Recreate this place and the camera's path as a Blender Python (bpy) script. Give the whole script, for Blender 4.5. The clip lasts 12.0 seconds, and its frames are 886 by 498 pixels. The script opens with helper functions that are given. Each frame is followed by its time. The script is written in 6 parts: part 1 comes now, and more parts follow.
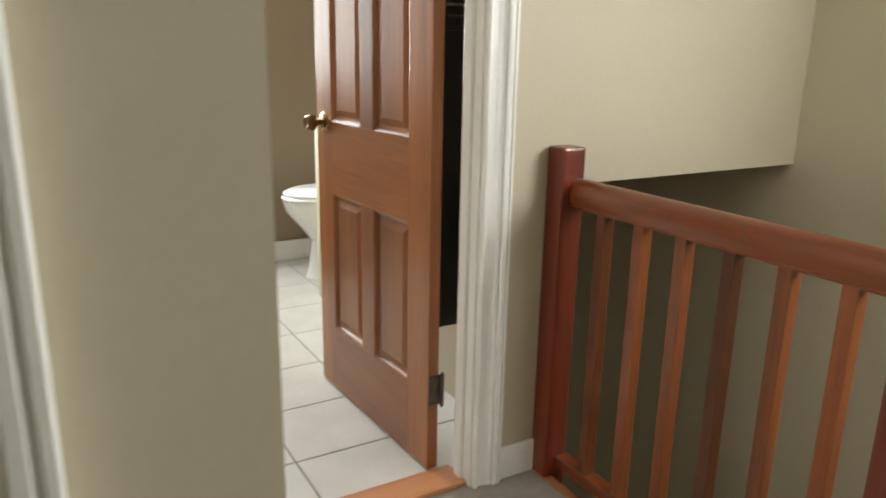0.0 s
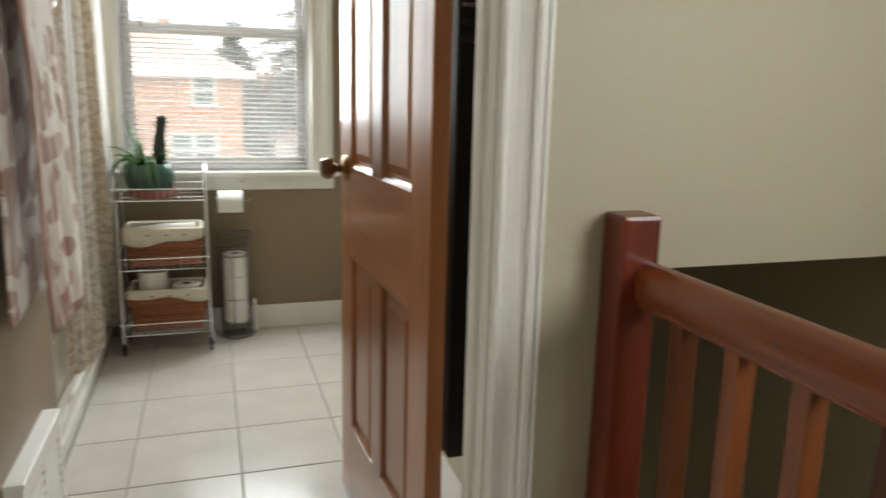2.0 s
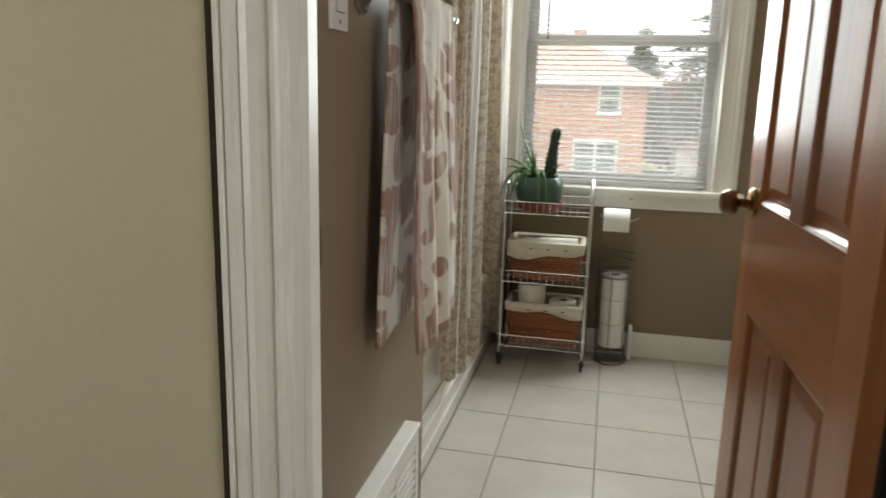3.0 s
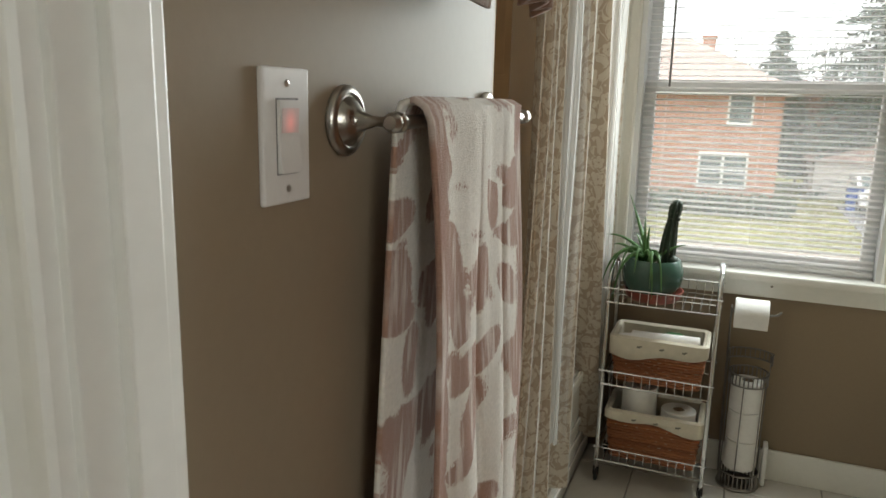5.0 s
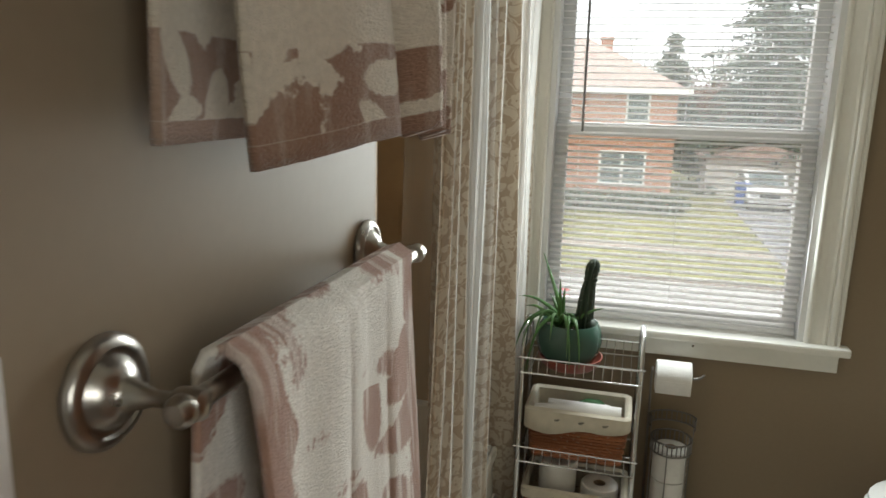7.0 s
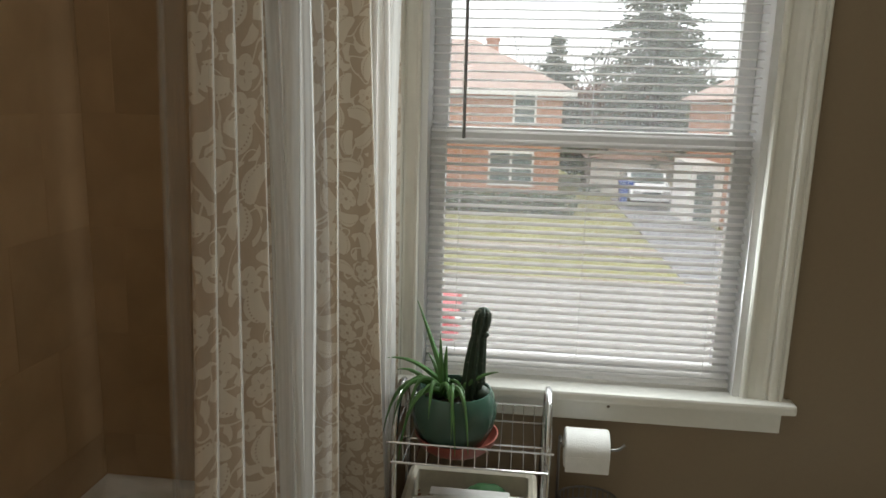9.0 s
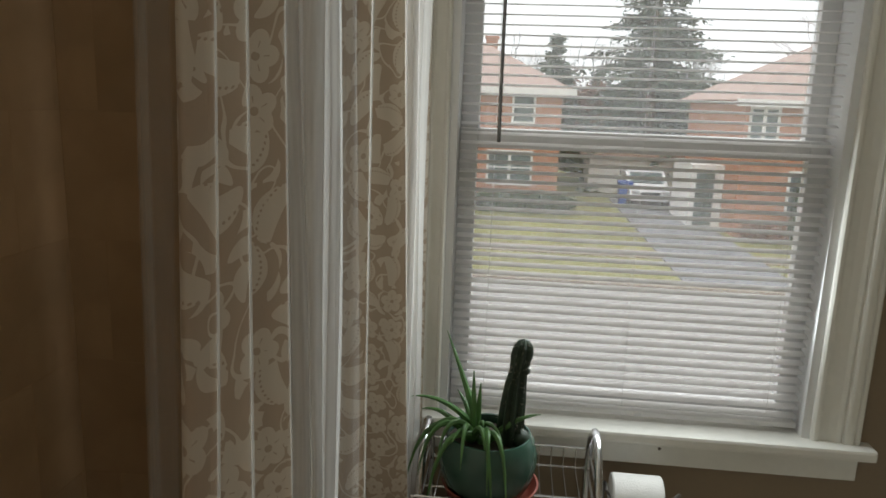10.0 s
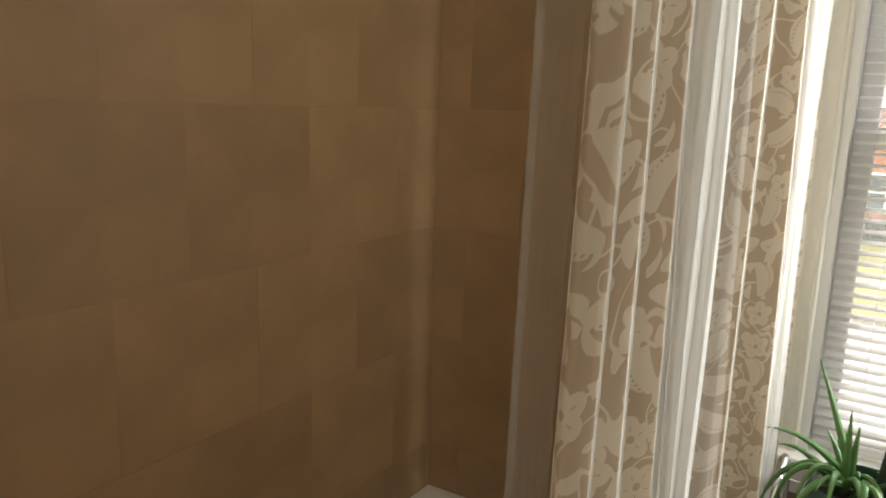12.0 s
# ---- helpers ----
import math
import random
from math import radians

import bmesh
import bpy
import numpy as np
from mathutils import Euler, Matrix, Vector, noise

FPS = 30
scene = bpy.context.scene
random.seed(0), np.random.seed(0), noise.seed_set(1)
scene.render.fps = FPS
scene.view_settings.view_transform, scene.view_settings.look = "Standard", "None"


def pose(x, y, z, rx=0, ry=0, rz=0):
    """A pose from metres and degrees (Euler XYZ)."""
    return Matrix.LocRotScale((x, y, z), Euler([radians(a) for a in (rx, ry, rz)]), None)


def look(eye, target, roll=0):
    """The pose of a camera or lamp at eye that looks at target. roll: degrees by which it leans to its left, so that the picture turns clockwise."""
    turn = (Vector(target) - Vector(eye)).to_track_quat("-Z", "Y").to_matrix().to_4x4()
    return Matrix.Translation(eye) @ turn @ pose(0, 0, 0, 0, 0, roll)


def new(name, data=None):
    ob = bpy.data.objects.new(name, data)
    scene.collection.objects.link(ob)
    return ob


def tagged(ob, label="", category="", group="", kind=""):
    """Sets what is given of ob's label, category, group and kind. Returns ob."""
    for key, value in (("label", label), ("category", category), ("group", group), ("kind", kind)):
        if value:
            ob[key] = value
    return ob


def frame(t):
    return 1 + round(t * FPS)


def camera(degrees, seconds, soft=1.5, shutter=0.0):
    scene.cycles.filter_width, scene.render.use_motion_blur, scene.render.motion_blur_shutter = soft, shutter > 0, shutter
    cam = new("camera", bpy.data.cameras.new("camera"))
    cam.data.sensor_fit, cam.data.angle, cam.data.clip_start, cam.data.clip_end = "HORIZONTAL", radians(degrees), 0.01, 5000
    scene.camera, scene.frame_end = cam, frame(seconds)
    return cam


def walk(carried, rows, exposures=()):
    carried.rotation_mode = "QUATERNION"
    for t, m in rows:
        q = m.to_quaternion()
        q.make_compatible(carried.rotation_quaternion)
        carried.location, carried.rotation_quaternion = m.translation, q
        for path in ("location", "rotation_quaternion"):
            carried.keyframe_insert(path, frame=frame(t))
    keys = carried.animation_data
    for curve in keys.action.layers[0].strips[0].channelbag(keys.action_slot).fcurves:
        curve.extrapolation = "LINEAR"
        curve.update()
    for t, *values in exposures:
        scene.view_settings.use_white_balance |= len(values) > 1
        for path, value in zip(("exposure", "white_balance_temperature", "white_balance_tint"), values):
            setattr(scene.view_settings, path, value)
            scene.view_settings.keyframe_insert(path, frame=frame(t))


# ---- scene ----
cam = camera(63.1, 12.0, shutter=0.3)
METRES, EYE, TILT, LEAN, TURN = 2.95, 1.19, 0.0, 0.0, -30.5
ROWS = [
    (0.0, 0.0, 0.0, 0.0, 0.29, -15.12, -1.06),
    (0.5, 0.021, 0.0568, -0.0076, -4.52, -12.23, -0.99),
    (1.0, 0.0545, 0.1167, -0.0134, -4.61, -11.96, -0.88),
    (1.5, 0.0768, 0.1719, -0.0148, -0.29, -11.91, -1.17),
    (2.0, 0.0916, 0.212, -0.0148, 12.8, -11.69, -1.34),
    (2.5, 0.0922, 0.2436, -0.0143, 31.17, -11.57, -1.29),
    (3.0, 0.0588, 0.2907, -0.0063, 43.59, -11.91, -1.41),
    (3.5, 0.0309, 0.3432, 0.0069, 49.4, -12.18, -1.57),
    (5.5, -0.0698, 0.4682, 0.0802, 52.89, -11.72, -1.32),
    (6.0, -0.082, 0.483, 0.0971, 50.74, -11.65, -1.46),
    (6.5, -0.1074, 0.5012, 0.1119, 48.43, -11.8, -1.48),
    (7.0, -0.1328, 0.5299, 0.1168, 45.49, -11.91, -1.5),
    (7.5, -0.1556, 0.5781, 0.1203, 43.16, -11.82, -1.46),
    (9.5, -0.2775, 0.7288, 0.1138, 36.24, -11.65, -1.64),
    (10.0, -0.3134, 0.7498, 0.1139, 36.67, -11.77, -2.01),
    (10.5, -0.3305, 0.7586, 0.1154, 41.14, -11.48, -1.99),
    (11.0, -0.3291, 0.7516, 0.1157, 50.11, -11.28, -1.79),
    (11.5, -0.3292, 0.7478, 0.1145, 58.02, -11.35, -1.73),
    (12.0, -0.3317, 0.7491, 0.0986, 63.05, -11.33, -1.67),
]
walk(cam, [(t, pose(0, 0, EYE, TILT, LEAN, TURN) @ pose(METRES * x, METRES * y, METRES * z, 90 + pitch, roll, yaw)) for t, x, y, z, yaw, pitch, roll in ROWS],
     exposures=[(0.0, 1.25, 6450, 8), (0.5, 0.98, 6400, 7), (1.5, 0.75, 6450, 8), (2.5, 0.45, 6550, 8), (3.5, 0.28, 6600, 8), (5.5, 0.2, 6500, 6), (7.5, 0.05, 6500, 7), (9.5, -0.4, 6500, 8), (10.5, -0.7, 6500, 9), (11.0, -0.15, 6600, 10), (11.5, 0.15, 6700, 9), (12.0, 0.7, 6900, 10)])

# ---- world and light: overcast day ----
world = bpy.data.worlds.new("overcast")
scene.world = world
world.use_nodes = True
wt = world.node_tree
sky = wt.nodes.new("ShaderNodeTexSky")
sky.sky_type, sky.sun_disc = "NISHITA", False
sky.sun_elevation, sky.sun_rotation = radians(42), radians(200)
sky.air_density, sky.dust_density, sky.ozone_density = 1.0, 6.0, 0.6
veil = wt.nodes.new("ShaderNodeMix")
veil.data_type = "RGBA"
veil.inputs[0].default_value = 0.85
veil.inputs[7].default_value = (9.2, 9.4, 9.6, 1)
wt.links.new(sky.outputs[0], veil.inputs[6])
wt.links.new(veil.outputs[2], wt.nodes["Background"].inputs[0])
wt.nodes["Background"].inputs[1].default_value = 0.25


def sun_lamp(strength, angle, aim):
    d = bpy.data.lights.new("sun", "SUN")
    d.energy, d.angle, d.color = strength, radians(angle), (1.0, 0.96, 0.9)
    ob = new("sun", d)
    ob.matrix_world = look((0, 0, 30), aim)
    return ob


def area_lamp(name, w, h, watts, eye, target, color=(1, 1, 1)):
    d = bpy.data.lights.new(name, "AREA")
    d.shape, d.size, d.size_y, d.energy, d.color = "RECTANGLE", w, h, watts, color
    ob = new(name, d)
    ob.matrix_world = look(eye, target)
    return ob


sun_lamp(1.5, 30, (4, -18, 0))
area_lamp("window_daylight", 0.56, 1.04, 28, (0.70, 3.985, 1.56), (0.70, 2.985, 1.50), (0.93, 0.99, 1.0))
# added fill from the stair side, set in an unseen window
area_lamp("stair_fill", 1.0, 0.95, 14.5, (2.24, -0.2, 1.72), (1.0, 0.9, 1.35), (0.97, 0.98, 0.96))
# weak fill added from the left; the opening behind it is never in view
area_lamp("hall_fill", 0.7, 1.3, 4, (-1.57, 0.98, 1.4), (0.5, 1.0, 1.1), (1.0, 0.96, 0.93))


# ---- materials ----
def node_mat(name):
    m = bpy.data.materials.new(name)
    m.use_nodes = True
    return m, m.node_tree.nodes, m.node_tree.links, m.node_tree.nodes["Principled BSDF"]


def ramp(nodes, stops):
    r = nodes.new("ShaderNodeValToRGB")
    el = r.color_ramp.elements
    while len(el) < len(stops):
        el.new(0.5)
    for e, (p, c) in zip(el, stops):
        e.position, e.color = p, (*c, 1)
    return r


def paint(name, color, rough=0.5, metal=0.0, vary=0.08, scale=3.0, bump=0.05, bump_scale=120.0, stretch=(1, 1, 1), island=0.0, spec=0.5, grain=0.04, rough_vary=0.08):
    """Colour varied at two scales, roughness and fine relief."""
    m, n, l, b = node_mat(name)
    tc = n.new("ShaderNodeTexCoord")
    mp = n.new("ShaderNodeMapping")
    mp.inputs["Scale"].default_value = stretch
    l.new(tc.outputs["Object"], mp.inputs[0])
    big, fine = n.new("ShaderNodeTexNoise"), n.new("ShaderNodeTexNoise")
    big.inputs["Scale"].default_value, big.inputs["Detail"].default_value = scale, 5
    fine.inputs["Scale"].default_value, fine.inputs["Detail"].default_value = bump_scale, 3
    l.new(mp.outputs[0], big.inputs[0])
    l.new(mp.outputs[0], fine.inputs[0])
    r = ramp(n, [(0.3, [c * (1 - vary) for c in color]), (0.7, [min(1, c * (1 + vary)) for c in color])])
    l.new(big.outputs[0], r.inputs[0])
    hsv = n.new("ShaderNodeHueSaturation")
    l.new(r.outputs[0], hsv.inputs["Color"])
    v = n.new("ShaderNodeMapRange")
    v.inputs["To Min"].default_value, v.inputs["To Max"].default_value = 1 - grain, 1 + grain
    l.new(fine.outputs[0], v.inputs[0])
    src = v.outputs[0]
    if island:
        info = n.new("ShaderNodeObjectInfo")
        mr = n.new("ShaderNodeMapRange")
        mr.inputs["To Min"].default_value, mr.inputs["To Max"].default_value = 1 - island, 1 + island
        l.new(info.outputs["Random"], mr.inputs[0])
        mu = n.new("ShaderNodeMath")
        mu.operation = "MULTIPLY"
        l.new(src, mu.inputs[0])
        l.new(mr.outputs[0], mu.inputs[1])
        src = mu.outputs[0]
    l.new(src, hsv.inputs["Value"])
    l.new(hsv.outputs[0], b.inputs["Base Color"])
    rr = n.new("ShaderNodeMapRange")
    rr.inputs["To Min"].default_value, rr.inputs["To Max"].default_value = max(0.02, rough - rough_vary), min(1, rough + rough_vary)
    l.new(big.outputs[0], rr.inputs[0])
    l.new(rr.outputs[0], b.inputs["Roughness"])
    b.inputs["Metallic"].default_value = metal
    b.inputs["Specular IOR Level"].default_value = spec
    if bump:
        bp = n.new("ShaderNodeBump")
        bp.inputs["Strength"].default_value, bp.inputs["Distance"].default_value = bump, 0.002
        l.new(fine.outputs[0], bp.inputs["Height"])
        l.new(bp.outputs[0], b.inputs["Normal"])
    return m


def wood(name, dark, light, rough=0.3, coat=0.3, along="z", ring=9.0, spread=0.2):
    """Varnished wood with long grain."""
    m, n, l, b = node_mat(name)
    tc, mp = n.new("ShaderNodeTexCoord"), n.new("ShaderNodeMapping")
    s = {"x": (0.06, 1, 1), "y": (1, 0.06, 1), "z": (1, 1, 0.06)}[along]
    mp.inputs["Scale"].default_value = s
    l.new(tc.outputs["Object"], mp.inputs[0])
    a, c = n.new("ShaderNodeTexNoise"), n.new("ShaderNodeTexNoise")
    a.inputs["Scale"].default_value, a.inputs["Detail"].default_value, a.inputs["Distortion"].default_value = ring, 4, 0.6
    c.inputs["Scale"].default_value, c.inputs["Detail"].default_value = ring * 14, 4
    l.new(mp.outputs[0], a.inputs[0])
    l.new(mp.outputs[0], c.inputs[0])
    mx = n.new("ShaderNodeMath")
    mx.operation = "MULTIPLY_ADD"
    mx.inputs[1].default_value = 0.35
    l.new(c.outputs[0], mx.inputs[0])
    l.new(a.outputs[0], mx.inputs[2])
    r = ramp(n, [(0.42, dark), (0.8, light)])
    l.new(mx.outputs[0], r.inputs[0])
    info, hsv, mr = n.new("ShaderNodeObjectInfo"), n.new("ShaderNodeHueSaturation"), n.new("ShaderNodeMapRange")
    mr.inputs["To Min"].default_value, mr.inputs["To Max"].default_value = 1 - spread, 1 + spread * 0.8
    l.new(info.outputs["Random"], mr.inputs[0])
    l.new(mr.outputs[0], hsv.inputs["Value"])
    l.new(r.outputs[0], hsv.inputs["Color"])
    l.new(hsv.outputs[0], b.inputs["Base Color"])
    b.inputs["Roughness"].default_value = rough
    b.inputs["Coat Weight"].default_value, b.inputs["Coat Roughness"].default_value = coat, 0.12
    bp = n.new("ShaderNodeBump")
    bp.inputs["Strength"].default_value, bp.inputs["Distance"].default_value = 0.12, 0.001
    l.new(c.outputs[0], bp.inputs["Height"])
    l.new(bp.outputs[0], b.inputs["Normal"])
    return m


def glass(name, color=(1, 1, 1), rough=0.0):
    m, n, l, b = node_mat(name)
    b.inputs["Base Color"].default_value = (*color, 1)
    b.inputs["Transmission Weight"].default_value, b.inputs["Roughness"].default_value, b.inputs["IOR"].default_value = 1.0, rough, 1.45
    return m


M_WALL_HALL = paint("hall_wall_paint", (0.565, 0.505, 0.37), 0.6, vary=0.03, scale=1.2, bump=0.08, bump_scale=90)
M_WALL_BATH = paint("bath_wall_paint", (0.28, 0.215, 0.147), 0.52, vary=0.03, scale=1.2, bump=0.1, bump_scale=70, spec=0.22)
M_CEIL = paint("ceiling_paint", (0.62, 0.60, 0.55), 0.8, vary=0.02)
M_TRIM = paint("white_trim_paint", (0.83, 0.82, 0.77), 0.34, vary=0.03, scale=8, bump=0.06, bump_scale=60)
M_TILE = paint("floor_tile_glaze", (0.58, 0.55, 0.50), 0.2, vary=0.05, scale=7, bump=0.03, bump_scale=50, island=0.03)
M_GROUT = paint("grout", (0.36, 0.33, 0.29), 0.9, vary=0.15, scale=10, bump=0.3)
M_SHOWER = paint("shower_tile_stone", (0.46, 0.315, 0.182), 0.42, vary=0.11, scale=5, bump=0.08, bump_scale=30, island=0.07)
M_SHOWER_GROUT = paint("shower_grout", (0.47, 0.325, 0.188), 0.8, vary=0.1)
M_CARPET = paint("hall_carpet", (0.30, 0.27, 0.23), 0.95, vary=0.12, scale=30, bump=0.9, bump_scale=400)
M_DOOR = wood("door_wood", (0.23, 0.072, 0.018), (0.40, 0.145, 0.040), 0.34, 0.35)
M_DOOR_H = wood("door_wood_across", (0.23, 0.072, 0.018), (0.40, 0.145, 0.040), 0.34, 0.35, along="y")
M_RAIL = wood("rail_wood", (0.12, 0.022, 0.006), (0.28, 0.068, 0.016), 0.3, 0.5, along="y")
M_NEWEL = wood("newel_wood", (0.075, 0.009, 0.005), (0.19, 0.03, 0.009), 0.35, 0.35)
M_BALUSTER = wood("baluster_wood", (0.085, 0.018, 0.006), (0.24, 0.068, 0.016), 0.35, 0.4, spread=0.55)
M_THRESH = wood("threshold_wood", (0.36, 0.13, 0.05), (0.5, 0.22, 0.09), 0.35, 0.3, along="x")
M_BRASS = paint("aged_brass", (0.50, 0.36, 0.17), 0.28, 1.0, vary=0.12, scale=30, bump=0.02)
M_NICKEL = paint("brushed_nickel", (0.42, 0.39, 0.35), 0.3, 1.0, vary=0.05, scale=20, bump=0.02)
M_CHROME = paint("chrome_wire", (0.62, 0.62, 0.62), 0.22, 1.0, vary=0.04, scale=20, bump=0.0)
M_KNOB = paint("dark_bronze_knob", (0.21, 0.115, 0.06), 0.3, 0.9, vary=0.15, scale=30, bump=0.02)
M_DARKMETAL = paint("dark_hinge_metal", (0.16, 0.13, 0.1), 0.4, 1.0, vary=0.2, scale=40, bump=0.1)
M_PORCELAIN = paint("white_porcelain", (0.82, 0.82, 0.80), 0.12, vary=0.01, bump=0.0)
M_TUB = paint("tub_enamel", (0.80, 0.78, 0.73), 0.18, vary=0.02, bump=0.0)
M_PLASTIC = paint("white_plastic", (0.72, 0.69, 0.66), 0.35, vary=0.02, bump=0.0)
M_BLIND = paint("blind_slat_vinyl", (0.88, 0.88, 0.88), 0.4, vary=0.02, bump=0.0)

def let_through(m, share, color):
    """Thin plastic or cloth that passes part of the light on, scattered."""
    n, l = m.node_tree.nodes, m.node_tree.links
    tr, mx = n.new("ShaderNodeBsdfTranslucent"), n.new("ShaderNodeMixShader")
    tr.inputs[0].default_value = (*color, 1)
    mx.inputs[0].default_value = share
    l.new(n["Principled BSDF"].outputs[0], mx.inputs[1])
    l.new(tr.outputs[0], mx.inputs[2])
    l.new(mx.outputs[0], n["Material Output"].inputs[0])


let_through(M_BLIND, 0.45, (0.9, 0.9, 0.9))
M_VINYL = paint("window_vinyl", (0.80, 0.81, 0.82), 0.35, vary=0.02, bump=0.0)
M_BLACK = paint("black_plastic", (0.012, 0.012, 0.013), 0.5, vary=0.1, bump=0.0)
M_PAPER = paint("toilet_paper", (0.82, 0.81, 0.79), 0.95, vary=0.03, scale=40, bump=0.4, bump_scale=250)
M_LINEN = paint("cream_liner_cloth", (0.66, 0.61, 0.50), 0.9, vary=0.06, scale=40, bump=0.5, bump_scale=500)
M_POT = paint("green_glazed_pot", (0.034, 0.078, 0.056), 0.22, vary=0.18, scale=14, bump=0.05, bump_scale=30)
M_SAUCER = paint("terracotta_red", (0.24, 0.055, 0.035), 0.45, vary=0.1, scale=30)
M_ALOE = paint("aloe_leaf", (0.075, 0.175, 0.05), 0.42, vary=0.25, scale=25, bump=0.1)
M_CACTUS = paint("cactus_skin", (0.013, 0.028, 0.014), 0.6, vary=0.25, scale=60, bump=0.4)
M_SOIL = paint("potting_soil", (0.04, 0.028, 0.02), 1.0, vary=0.3, scale=60, bump=1.0, bump_scale=150)
M_GLASS = glass("window_glass")
# white scatter in the pane stands for glare veiling the bright outdoors
M_HAZY = glass("glare_veil_glass")
let_through(M_HAZY, 0.105, (0.85, 0.87, 0.88))


# ---- mesh helpers ----
ORIGIN = {}


def thing(name, at, label="", category="", group="", kind=""):
    ob = new(name)
    ob.location = at
    ORIGIN[ob] = Vector(at)
    return tagged(ob, label, category, group, kind)


def part(name, bm, material, parent=None, label="", smooth=False):
    """Links a bmesh, given in world metres, as one mesh under a thing or part."""
    me = bpy.data.meshes.new(name)
    o = ORIGIN.get(parent, Vector((0, 0, 0)))
    bmesh.ops.recalc_face_normals(bm, faces=bm.faces[:])
    if smooth:
        for f in bm.faces:
            f.smooth = True
    bm.to_mesh(me)
    bm.free()
    me.transform(Matrix.Translation(-o))
    me.materials.append(material)
    if smooth:
        me.set_sharp_from_angle(angle=radians(40))
    ob = new(name, me)
    if parent is not None:
        ob.parent = parent
        ORIGIN[ob] = o
    return tagged(ob, label)


def box(bm, x0, y0, z0, x1, y1, z1, bevel=0.0, m=None):
    vs = [bm.verts.new((x, y, z)) for x in (x0, x1) for y in (y0, y1) for z in (z0, z1)]
    fs = [bm.faces.new([vs[i] for i in q]) for q in ((0, 1, 3, 2), (4, 6, 7, 5), (0, 4, 5, 1), (2, 3, 7, 6), (0, 2, 6, 4), (1, 5, 7, 3))]
    if m is not None:
        bmesh.ops.transform(bm, matrix=m, verts=vs)
    if bevel:
        es = {e for f in fs for e in f.edges}
        bmesh.ops.bevel(bm, geom=list(es), offset=bevel, segments=2, affect="EDGES", profile=0.6)
    return bm


def boxes(*dims, bevel=0.0):
    bm = bmesh.new()
    for d in dims:
        box(bm, *d, bevel=bevel)
    return bm


def lathe(profile, at=(0, 0, 0), axis="z", seg=28, bm=None):
    """Turned shape: rows of (radius, along)."""
    bm = bm or bmesh.new()
    turn = {"z": Matrix(), "x": Matrix.Rotation(radians(90), 4, "Y"), "y": Matrix.Rotation(radians(-90), 4, "X")}[axis]
    rings = []
    for r, h in profile:
        rings.append([bm.verts.new(Vector(at) + turn @ Vector((r * math.cos(2 * math.pi * i / seg), r * math.sin(2 * math.pi * i / seg), h))) for i in range(seg)])
    for a, b in zip(rings, rings[1:]):
        for i in range(seg):
            j = (i + 1) % seg
            bm.faces.new((a[i], a[j], b[j], b[i]))
    if profile[0][0] > 1e-4:
        bm.faces.new(rings[0])
    if profile[-1][0] > 1e-4:
        bm.faces.new(rings[-1])
    bmesh.ops.remove_doubles(bm, verts=bm.verts[:], dist=1e-6)
    return bm


def tube(points, radius, bm=None, seg=8, closed=False, ends=True):
    """A round bar along points; radius a number or one for each point."""
    bm = bm or bmesh.new()
    pts = [Vector(p) for p in points]
    k = len(pts)
    rad = radius if isinstance(radius, (list, tuple)) else [radius] * k
    rings, side = [], None
    for i, p in enumerate(pts):
        a = pts[(i - 1) % k] if (i or closed) else p
        b = pts[(i + 1) % k] if (i < k - 1 or closed) else p
        d = (b - a).normalized()
        if side is None:
            side = d.orthogonal().normalized()
        side = (side - d * side.dot(d)).normalized()
        up = d.cross(side)
        rings.append([bm.verts.new(p + rad[i] * (side * math.cos(2 * math.pi * s / seg) + up * math.sin(2 * math.pi * s / seg))) for s in range(seg)])
    for a, b in zip(rings, rings[1:] + ([rings[0]] if closed else [])):
        for s in range(seg):
            bm.faces.new((a[s], a[(s + 1) % seg], b[(s + 1) % seg], b[s]))
    if ends and not closed:
        bm.faces.new(rings[0])
        bm.faces.new(rings[-1])
    return bm


def extrude_profile(bm, profile, axis, a0, a1):
    """A moulding: closed profile of two coordinates, run along an axis from a0 to a1."""
    def at(p, a):
        return {"x": (a, p[0], p[1]), "y": (p[0], a, p[1]), "z": (p[0], p[1], a)}[axis]
    r0, r1 = [bm.verts.new(at(p, a0)) for p in profile], [bm.verts.new(at(p, a1)) for p in profile]
    k = len(profile)
    for i in range(k):
        bm.faces.new((r0[i], r0[(i + 1) % k], r1[(i + 1) % k], r1[i]))
    bm.faces.new(r0)
    bm.faces.new(r1)
    return bm


def wall(name, dims, material, label):
    return tagged(part(name, boxes(*dims), material), label, "wall", kind="structure")


# ---- the shell ----
CEIL = 2.44
XW, YW, YE = 0.14, 4.0, 2.42          # towel wall, window wall, end of towel wall
XB, YH0, YH1 = -0.75, 1.515, 1.598    # tub back wall, hall partition
JL, JR = 0.185, 0.992                 # door opening
XR, XS = 2.05, 2.27                   # bathroom's far side, stairwell's far side
WX0, WX1, WZ0, WZ1 = 0.167, 1.025, 0.79, 2.10  # window opening

